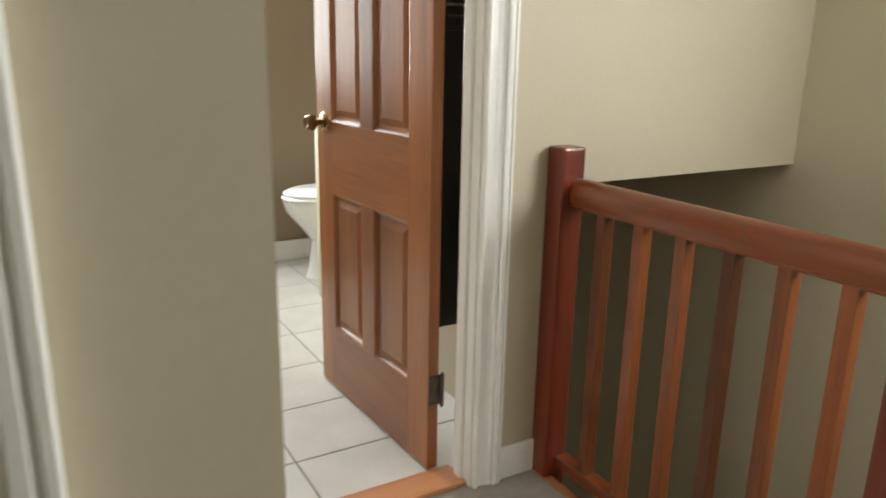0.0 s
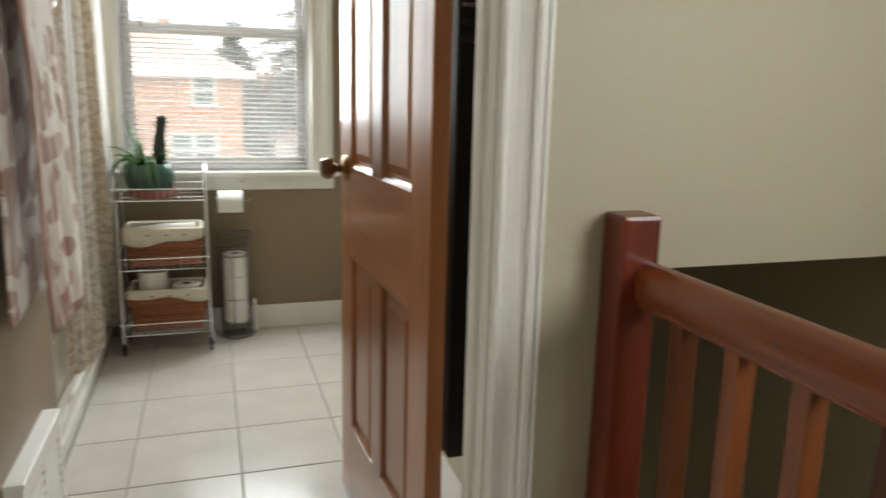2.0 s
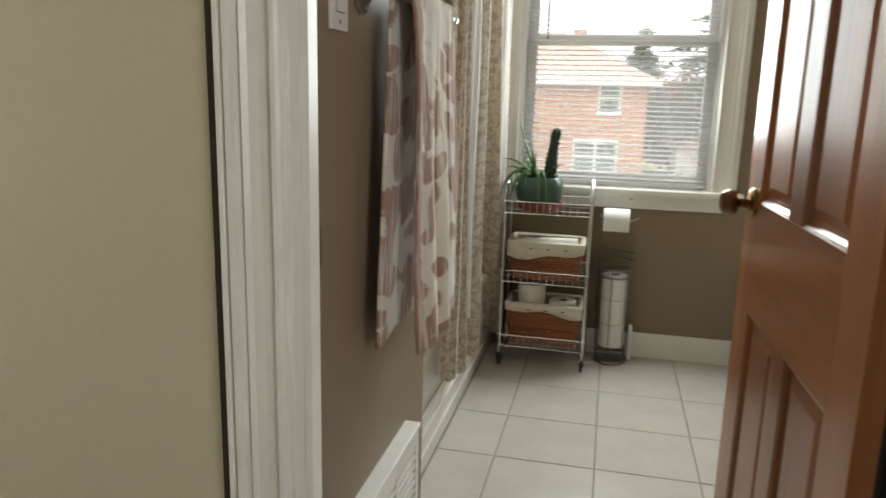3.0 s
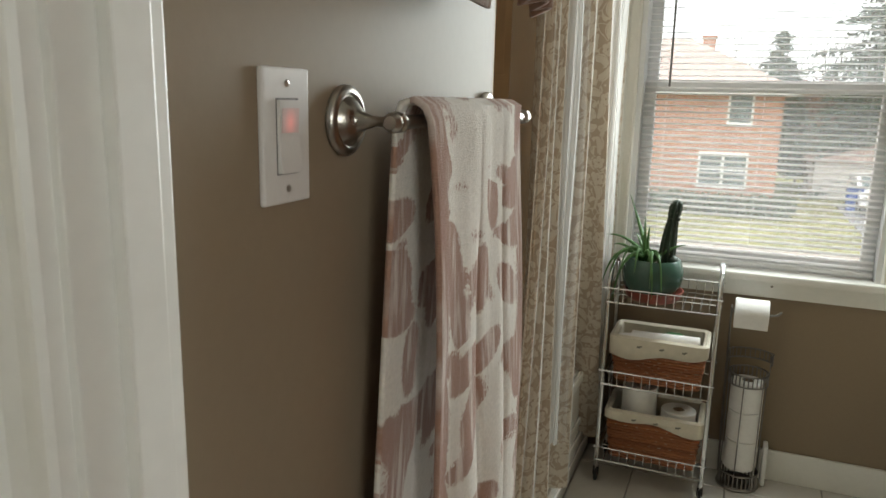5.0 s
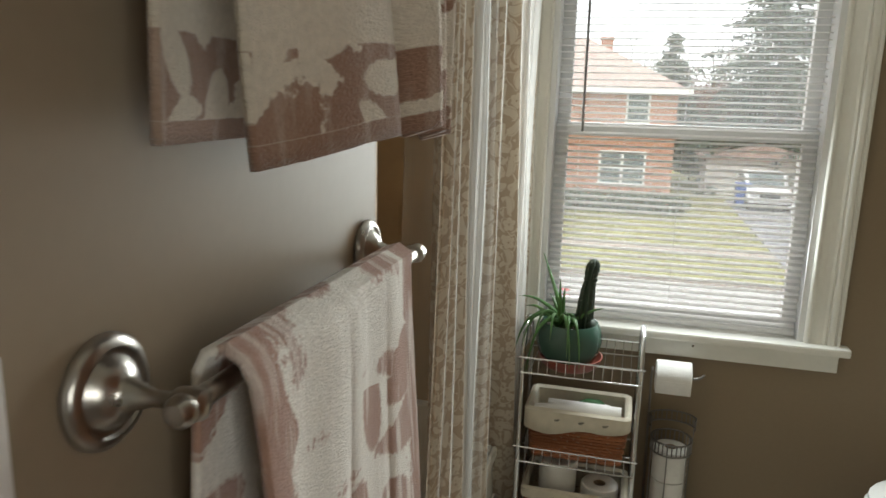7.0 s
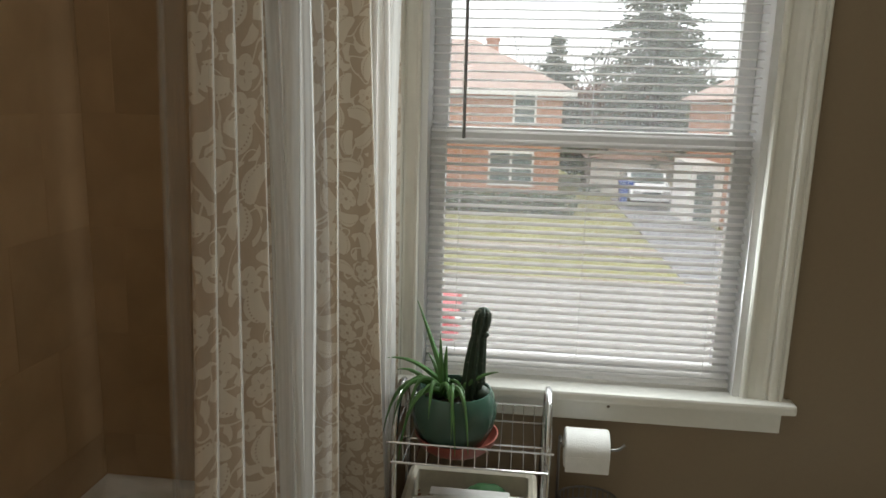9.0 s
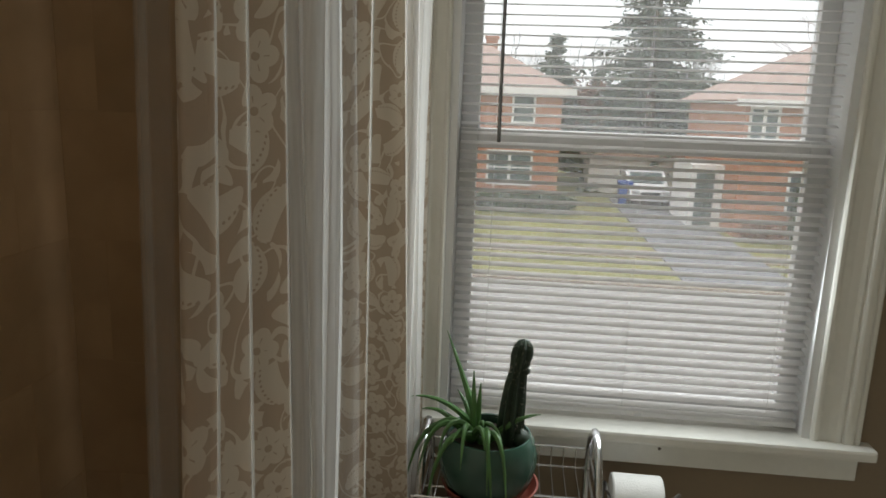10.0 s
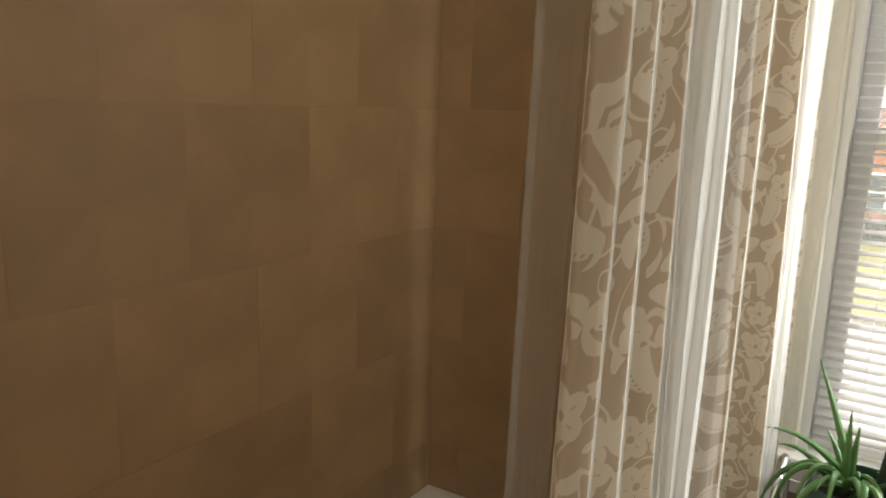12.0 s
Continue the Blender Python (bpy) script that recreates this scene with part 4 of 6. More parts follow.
def light_switch():
    y0, y1, z0, z1 = 1.756, 1.830, 1.272, 1.397
    s = thing("light_switch", (XW, 1.793, 1.3345), "white rocker light switch with a red glowing indicator", "light switch")
    bm = boxes((XW, y0, z0, XW + 0.0065, y1, z1), bevel=0.0025)
    part("cover_plate", bm, M_PLASTIC, s)
    yc, zc = 1.793, 1.3345
    # dark sheet paints the shade in the gap round the rocker
    part("switch_bezel", boxes((XW + 0.006, yc - 0.0178, zc - 0.0350, XW + 0.0068, yc + 0.0178, zc + 0.0350)), paint("bezel_gap_shade", (0.10, 0.09, 0.085), 0.6, bump=0), s)
    bm = bmesh.new()
    prof = [(XW + 0.006, zc - 0.0335), (XW + 0.0125, zc - 0.0335), (XW + 0.0085, zc), (XW + 0.0085, zc + 0.002), (XW + 0.0105, zc + 0.0335), (XW + 0.006, zc + 0.0335)]
    extrude_profile(bm, prof, "y", yc - 0.0165, yc + 0.0165)
    r = part("rocker", bm, M_PLASTIC, s)
    glow, n, l, b = node_mat("red_indicator")
    b.inputs["Base Color"].default_value = (0.72, 0.55, 0.52, 1)
    tcn, grad, rp = n.new("ShaderNodeTexCoord"), n.new("ShaderNodeTexGradient"), ramp(n, [(0.0, (0, 0, 0)), (1.0, (1, 1, 1))])
    mpn = n.new("ShaderNodeMapping")
    mpn.vector_type = "TEXTURE"
    mpn.inputs["Location"].default_value = (0.010, 0.0, 0.013)
    mpn.inputs["Scale"].default_value = (0.02, 0.011, 0.015)
    grad.gradient_type = "SPHERICAL"
    l.new(tcn.outputs["Object"], mpn.inputs[0])
    l.new(mpn.outputs[0], grad.inputs[0])
    l.new(grad.outputs[1], rp.inputs[0])
    sc = n.new("ShaderNodeMath")
    sc.operation = "MULTIPLY"
    sc.inputs[1].default_value = 0.3
    l.new(rp.outputs[0], sc.inputs[0])
    b.inputs["Emission Color"].default_value = (1.0, 0.12, 0.10, 1)
    l.new(sc.outputs[0], b.inputs["Emission Strength"])
    bm = bmesh.new()
    extrude_profile(bm, [(XW + 0.0094, zc + 0.0035), (XW + 0.0106, zc + 0.026), (XW + 0.0109, zc + 0.026), (XW + 0.0097, zc + 0.0035)], "y", yc - 0.0135, yc + 0.0135)
    part("indicator_lens", bm, glow, r, "glowing red indicator lens")
    for z in (1.383, 1.286):
        part("screw", lathe([(0.0035, 0.0), (0.0035, 0.0008), (0.0025, 0.0014), (0.0, 0.0015)], (XW + 0.0065, yc, z), "x", 12), M_NICKEL, s, "", True)


light_switch()


def register():
    x1, y0, y1, h = XW + 0.036, 1.87, 2.235, 0.385
    r = thing("wall_register", (XW, 2.05, 0.0), "white metal baseboard heating register with slotted front", "register")
    part("case", boxes((XW, y0, 0.002, x1 - 0.006, y1, h - 0.004), bevel=0.003), M_TRIM, r)
    part("top_lip", boxes((XW, y0 - 0.004, h - 0.004, x1 + 0.004, y1 + 0.004, h + 0.008), bevel=0.003), M_TRIM, r)
    part("front_frame", boxes((x1 - 0.006, y0, 0.002, x1, y0 + 0.025, h - 0.004), (x1 - 0.006, y1 - 0.025, 0.002, x1, y1, h - 0.004), (x1 - 0.006, y0 + 0.025, h - 0.04, x1, y1 - 0.025, h - 0.004), (x1 - 0.006, y0 + 0.025, 0.002, x1, y1 - 0.025, 0.03), (x1 - 0.006, 2.045, 0.03, x1, 2.06, h - 0.04)), M_TRIM, r)
    for i in range(14):
        z = 0.045 + 0.022 * i
        part("louvre", boxes((x1 - 0.005, y0 + 0.026, z, x1 - 0.001, y1 - 0.026, z + 0.012)), M_TRIM, r)


register()


# ---- black organiser behind the door ----
def organiser():
    o = thing("hanging_rack", (1.1, 1.70, 0.5), "black hanging rack with pale rungs behind the door", "rack")
    part("back_panel", boxes((0.992, 1.70, 0.42, 1.21, 1.745, 1.98), bevel=0.006), M_BLACK, o)
    for i in range(24):
        z = 1.945 - 0.03 * i
        part("rung", tube([(0.995, 1.69, z), (1.205, 1.69, z)], 0.005, seg=8), M_CHROME if i < 22 else M_BLACK, o)
    part("hanger", boxes((1.06, 1.628, 1.96, 1.14, 1.70, 1.975)), M_BLACK, o)


organiser()


# ---- toilet ----
def toilet():
    t = thing("toilet", (1.6, 3.62, 0), "white porcelain toilet with closed lid", "toilet")
    yc = 3.62
    def ring(bm, cx, ax, ay, z, front=1.0, n=32):
        vs = []
        for i in range(n):
            a = 2 * math.pi * i / n
            c, s = math.cos(a), math.sin(a)
            rx = ax * (front if c < 0 else 1.0)
            vs.append(bm.verts.new((cx + rx * c, yc + ay * s, z)))
        return vs
    def skin(bm, loops, cap=True):
        for a, b in zip(loops, loops[1:]):
            for i in range(len(a)):
                bm.faces.new((a[i], a[(i + 1) % len(a)], b[(i + 1) % len(b)], b[i]))
        if cap:
            bm.faces.new(loops[0]); bm.faces.new(loops[-1])
    bm = bmesh.new()
    skin(bm, [ring(bm, 1.50, 0.22, 0.12, 0.0, 1.05), ring(bm, 1.50, 0.21, 0.11, 0.06, 1.0), ring(bm, 1.50, 0.20, 0.105, 0.2, 0.95), ring(bm, 1.46, 0.21, 0.13, 0.28, 1.0), ring(bm, 1.42, 0.22, 0.175, 0.37, 1.12), ring(bm, 1.42, 0.22, 0.185, 0.425, 1.18), ring(bm, 1.42, 0.215, 0.18, 0.435, 1.18)])
    part("bowl", bm, M_PORCELAIN, t, "", True)
    bm = bmesh.new()
    skin(bm, [ring(bm, 1.42, 0.22, 0.18, 0.437, 1.18), ring(bm, 1.42, 0.225, 0.187, 0.445, 1.2), ring(bm, 1.42, 0.22, 0.183, 0.456, 1.18)])
    part("seat", bm, M_PORCELAIN, t, "", True)
    bm = bmesh.new()
    skin(bm, [ring(bm, 1.42, 0.22, 0.183, 0.458, 1.18), ring(bm, 1.42, 0.22, 0.185, 0.47, 1.18), ring(bm, 1.42, 0.20, 0.165, 0.482, 1.15)])
    part("lid", bm, M_PORCELAIN, t, "", True)
    part("tank", boxes((1.80, yc - 0.22, 0.40, 2.035, yc + 0.22, 0.76), bevel=0.02), M_PORCELAIN, t)
    part("tank_lid", boxes((1.785, yc - 0.235, 0.76, 2.045, yc + 0.235, 0.79), bevel=0.01), M_PORCELAIN, t)
    part("flush_lever", tube([(1.80, yc - 0.16, 0.70), (1.78, yc - 0.16, 0.70), (1.775, yc - 0.10, 0.69)], 0.006, seg=8), M_CHROME, t, "chrome flush lever", True)
    part("foot", boxes((1.62, yc - 0.1, 0.0, 1.86, yc + 0.1, 0.40), bevel=0.03), M_PORCELAIN, t)


toilet()


# ---- wire cart with baskets ----
CX0, CX1, CY0, CY1 = 0.158, 0.523, 3.715, 3.945
SHELVES = (0.10, 0.393, 0.695)


def wire_cart():
    c = thing("wire_cart", (0.34, 3.86, 0), "chrome three-tier wire cart on black casters under the window", "cart")
    for x in (CX0, CX1):
        pts = [(x, CY0, 0.05), (x, CY0, 0.70), (x, CY0 + 0.012, 0.745), (x, CY0 + 0.05, 0.80), (x, CY0 + 0.085, 0.826), (x, CY0 + 0.115, 0.834), (x, CY0 + 0.145, 0.828), (x, CY1 - 0.04, 0.80), (x, CY1 - 0.012, 0.745), (x, CY1, 0.70), (x, CY1, 0.05)]
        part("side_frame", tube(pts, 0.0085, seg=10), M_CHROME, c, "", True)
        for z in SHELVES:
            part("cross_wire", tube([(x, CY0, z), (x, CY1, z)], 0.003, seg=6), M_CHROME, c)
            part("cross_wire", tube([(x, CY0, z + 0.05), (x, CY1, z + 0.05)], 0.0025, seg=6), M_CHROME, c)
    CYF = CY0 - 0.035
    for z in SHELVES:
        s = part("shelf", tube([(CX0, CYF, z), (CX1, CYF, z), (CX1, CY1, z), (CX0, CY1, z)], 0.003, seg=6, closed=True), M_CHROME, c, "wire shelf")
        for zz, r in ((z + 0.05, 0.0025),):
            for y in (CYF, CY1):
                part("rim_wire", tube([(CX0 - 0.012, y, zz), (CX1 + 0.012, y, zz)], r, seg=6), M_CHROME, s)
        n = 13
        for i in range(1, n):
            x = CX0 + (CX1 - CX0) * i / n
            part("wire", tube([(x, CYF, z + 0.05), (x, CYF, z + 0.003), (x, CYF + 0.003, z), (x, CY1 - 0.003, z), (x, CY1, z + 0.003), (x, CY1, z + 0.05)], 0.0016, seg=5), M_CHROME, s)
        part("wire", tube([(CX0, (CYF + CY1) / 2, z - 0.002), (CX1, (CYF + CY1) / 2, z - 0.002)], 0.0025, seg=6), M_CHROME, s)
    for x in (CX0, CX1):
        for y in (CY0, CY1):
            f = part("caster", boxes((x - 0.010, y - 0.008, 0.026, x - 0.006, y + 0.008, 0.056), (x + 0.006, y - 0.008, 0.026, x + 0.010, y + 0.008, 0.056), (x - 0.010, y - 0.008, 0.05, x + 0.010, y + 0.008, 0.056)), M_BLACK, c, "black caster")
            part("wheel", lathe([(0.006, -0.0055), (0.020, -0.0055), (0.0215, -0.003), (0.0215, 0.003), (0.020, 0.0055), (0.006, 0.0055)], (x, y, 0.0218), "x", 18), M_BLACK, f, "", True)


wire_cart()

M_WICKER = wood("wicker", (0.20, 0.065, 0.025), (0.36, 0.135, 0.055), 0.55, 0.1, along="x", ring=30)


def rounded_rect(x0, y0, x1, y1, r, step):
    """Points round a rounded rectangle, evenly spaced, with the outward normal."""
    pts = []
    for cx, cy, a0, (ex, ey) in ((x1 - r, y0 + r, -90, (0, 1)), (x1 - r, y1 - r, 0, (-1, 0)), (x0 + r, y1 - r, 90, (0, -1)), (x0 + r, y0 + r, 180, (1, 0))):
        for i in range(4):
            q = radians(a0 + 30 * i)
            pts.append(Vector((cx + r * math.cos(q), cy + r * math.sin(q), 0)))
    out = []
    for a, b in zip(pts, pts[1:] + pts[:1]):
        k = max(1, int((b - a).length / step))
        for i in range(k):
            out.append(a.lerp(b, i / k))
    return out


def basket(label, x0, y0, x1, y1, z0, z1, skirt, seed):
    b = thing("wicker_basket", ((x0 + x1) / 2, (y0 + y1) / 2, z0), label, "basket", "baskets on the cart")
    rnd = random.Random(seed)
    rows = int((z1 - z0) / 0.011)
    for i in range(rows):
        k = i / rows
        ins = 0.018 * (1 - k)
        pts = rounded_rect(x0 + ins, y0 + ins, x1 - ins, y1 - ins, 0.016, 0.009)
        cx, cy = (x0 + x1) / 2, (y0 + y1) / 2
        z = z0 + 0.006 + 0.011 * i
        out = []
        for j, p in enumerate(pts):
            d = (p - Vector((cx, cy, 0))).normalized()
            w = 0.0022 * (1 if ((j // 2) + i) % 2 else -1) + rnd.uniform(-0.0006, 0.0006)
            out.append(p + d * w + Vector((0, 0, z + rnd.uniform(-0.0008, 0.0008))))
        part("woven_strand", tube(out, 0.0056, seg=5, closed=True), M_WICKER, b, "", True)
    part("base", boxes((x0 + 0.02, y0 + 0.02, z0, x1 - 0.02, y1 - 0.02, z0 + 0.008)), M_WICKER, b)
    pts = rounded_rect(x0 - 0.006, y0 - 0.006, x1 + 0.006, y1 + 0.006, 0.019, 0.02)
    inn = rounded_rect(x0 + 0.012, y0 + 0.012, x1 - 0.012, y1 - 0.012, 0.012, 0.02)
    bm = bmesh.new()
    def hem(p):
        return skirt * (1.0 + 0.35 * math.sin(9 * (p.x - x0) + seed) + 0.15 * math.sin(31 * p.x + 17 * p.y))
    def pull(p, q):
        return min(inn, key=lambda w: (w - p).length)
    loops = []
    for f in (lambda p: p + Vector((0, 0, z1 - hem(p))), lambda p: p + Vector((0, 0, z1 - 0.5 * hem(p))), lambda p: p + Vector((0, 0, z1 + 0.001)), lambda p: p.lerp(pull(p, 0), 0.5) + Vector((0, 0, z1 + 0.007)), lambda p: pull(p, 0) + Vector((0, 0, z1)), lambda p: pull(p, 0) + Vector((0, 0, z1 - 0.07)), lambda p: pull(p, 0).lerp(Vector(((x0 + x1) / 2, (y0 + y1) / 2, 0)), 0.12) + Vector((0, 0, z0 + 0.02))):
        loops.append([bm.verts.new(f(p)) for p in pts])
    for a, c in zip(loops, loops[1:]):
        for i in range(len(a)):
            bm.faces.new((a[i], a[(i + 1) % len(a)], c[(i + 1) % len(a)], c[i]))
    bm.faces.new(loops[-1])
    lin = part("cloth_liner", bm, M_LINEN, b, "cream cloth liner folded over the rim", True)
    m = lin.modifiers.new("thickness", "SOLIDIFY")
    m.thickness, m.offset = 0.002, 1
    for i in range(3):
        xx = x0 + 0.09 + 0.075 * i
        part("stitch_motif", boxes((xx, y0 - 0.0105, z1 - skirt * 0.55, xx + 0.012, y0 - 0.0085, z1 - skirt * 0.55 + 0.006), (xx + 0.008, y0 - 0.0105, z1 - skirt * 0.55 + 0.004, xx + 0.017, y0 - 0.0085, z1 - skirt * 0.55 + 0.008)), paint("thread_grey", (0.22, 0.21, 0.17), 0.9, bump=0), lin)


basket("brown wicker basket with a cream liner on the middle shelf", 0.182, 3.705, 0.500, 3.905, 0.40, 0.566, 0.05, 1)
basket("brown wicker basket with a cream liner on the lowest shelf", 0.184, 3.70, 0.508, 3.91, 0.107, 0.29, 0.042, 4)


def paper_roll(label, m, r=0.056, h=0.1, core=0.02, n=None):
    p = thing("toilet_roll", (0, 0, 0), label, "toilet paper", "toilet rolls")
    part("paper", lathe([(core, 0.0), (r - 0.003, 0.0), (r, 0.003), (r, h - 0.003), (r - 0.003, h), (r * 0.7, h + 0.0005), (core, h), (core, 0.0)], (0, 0, 0), "z", 36), M_PAPER, p, "", True)
    part("core", lathe([(core - 0.0005, 0.001), (core - 0.0005, h - 0.001), (core - 0.0018, h - 0.001), (core - 0.0018, 0.001), (core - 0.0005, 0.001)], (0, 0, 0), "z", 24), paint("cardboard", (0.26, 0.19, 0.13), 0.9, bump=0.1), p, "brown cardboard core", True)
    p.matrix_world = m
    return p


paper_roll("white toilet paper roll standing in the lowest basket", pose(0.285, 3.80, 0.255), r=0.062, h=0.112)
paper_roll("white toilet paper roll lower in the lowest basket", pose(0.425, 3.785, 0.195), r=0.06, h=0.108)
arm_roll = paper_roll("white toilet paper roll on the wire holder arm", pose(0.575, 3.905, 0.655, 0, 90, 0), r=0.052, h=0.112)
ORIGIN[arm_roll] = Vector((0, 0, 0))
bm_sheet = bmesh.new()
extrude_profile(bm_sheet, [(0.0, -0.0525), (0.015, -0.0528), (0.03, -0.0515), (0.044, -0.049), (0.044, -0.0496), (0.03, -0.0521), (0.015, -0.0534), (0.0, -0.0531)], "z", 0.001, 0.111)
part("loose_end", bm_sheet, M_PAPER, arm_roll)
for i in range(3):
    paper_roll("spare white toilet paper roll in the wire cage", pose(0.645, 3.905, 0.075 + 0.112 * i), h=0.11)


def basket_contents():
    r = thing("paper_towel_roll", (0.34, 3.75, 0.55), "white paper towel lying across the middle basket", "paper roll")
    part("paper", tube([(0.205, 3.745, 0.545), (0.34, 3.748, 0.562), (0.475, 3.745, 0.566)], 0.024, seg=20), M_PAPER, r, "", True)
    part("loose_sheet", boxes((0.24, 3.775, 0.562, 0.44, 3.81, 0.567), bevel=0.002), M_PAPER, r)
    g = thing("green_pouch", (0.39, 3.83, 0.5), "small green pouch inside the middle basket", "pouch")
    bm = bmesh.new()
    bmesh.ops.create_icosphere(bm, subdivisions=3, radius=1.0)
    for v in bm.verts:
        v.co = Vector((0.38 + v.co.x * 0.055, 3.835 + v.co.y * 0.035, 0.535 + v.co.z * 0.035 + 0.006 * noise.noise(v.co * 2)))
    part("pouch", bm, paint("green_cloth", (0.05, 0.14, 0.05), 0.7, vary=0.2, scale=30), g, "", True)


basket_contents()


def paper_stand():
    s = thing("paper_stand", (0.645, 3.905, 0), "grey wire toilet paper stand with a cage for spare rolls", "paper holder")
    c = Vector((0.645, 3.905, 0))
    def circle(r, z, n=28):
        return [(c.x + r * math.cos(2 * math.pi * i / n), c.y + r * math.sin(2 * math.pi * i / n), z) for i in range(n)]
    wire = paint("satin_steel_wire", (0.30, 0.29, 0.28), 0.35, 1.0, vary=0.06, bump=0)
    for z in (0.012, 0.06, 0.40, 0.44):
        part("ring", tube(circle(0.066, z), 0.003, seg=6, closed=True), wire, s)
    for i in range(28):
        a = 2 * math.pi * i / 28
        for z0, z1 in ((0.012, 0.06), (0.40, 0.44)):
            part("band_bar", tube([(c.x + 0.066 * math.cos(a), c.y + 0.066 * math.sin(a), z0), (c.x + 0.066 * math.cos(a), c.y + 0.066 * math.sin(a), z1)], 0.0022, seg=5), wire, s)
    for i in range(6):
        a = 2 * math.pi * (i + 0.3) / 6
        part("upright", tube([(c.x + 0.066 * math.cos(a), c.y + 0.066 * math.sin(a), 0.012), (c.x + 0.066 * math.cos(a), c.y + 0.066 * math.sin(a), 0.44)], 0.0022, seg=6), wire, s)
    part("base_plate", lathe([(0.0, 0.004), (0.072, 0.004), (0.075, 0.008), (0.072, 0.012), (0.0, 0.012)], (c.x, c.y, 0), "z", 30), wire, s, "", True)
    part("stem", tube([(0.578, 3.965, 0.010), (0.572, 3.965, 0.25), (0.566, 3.963, 0.62), (0.566, 3.955, 0.66), (0.566, 3.925, 0.672), (0.566, 3.905, 0.667), (0.575, 3.905, 0.655), (0.70, 3.905, 0.655), (0.715, 3.905, 0.658), (0.728, 3.905, 0.672)], 0.004, seg=8), wire, s, "", True)
    part("back_ring", tube([(0.645 + 0.075 * math.cos(a), 3.93 + 0.05 * math.sin(a), 0.47) for a in [math.pi * q / 14 for q in range(-2, 17)]], 0.003, seg=6), wire, s)
    part("back_ring", tube([(0.645 + 0.075 * math.cos(a), 3.93 + 0.05 * math.sin(a), 0.505) for a in [math.pi * q / 14 for q in range(-2, 17)]], 0.003, seg=6), wire, s)
    for q in range(-2, 17):
        a = math.pi * q / 14
        part("band_bar", tube([(0.645 + 0.075 * math.cos(a), 3.93 + 0.05 * math.sin(a), 0.44 if q in (-2, 16) else 0.47), (0.645 + 0.075 * math.cos(a), 3.93 + 0.05 * math.sin(a), 0.505)], 0.0018, seg=5), wire, s)
    t = thing("tissue_pack", (0.70, 3.93, 0.02), "white paper pack leaning on the wire stand", "paper pack")
    part("pack", boxes((0.722, 3.90, 0.012, 0.738, 3.965, 0.165), bevel=0.006), M_PAPER, t)


paper_stand()


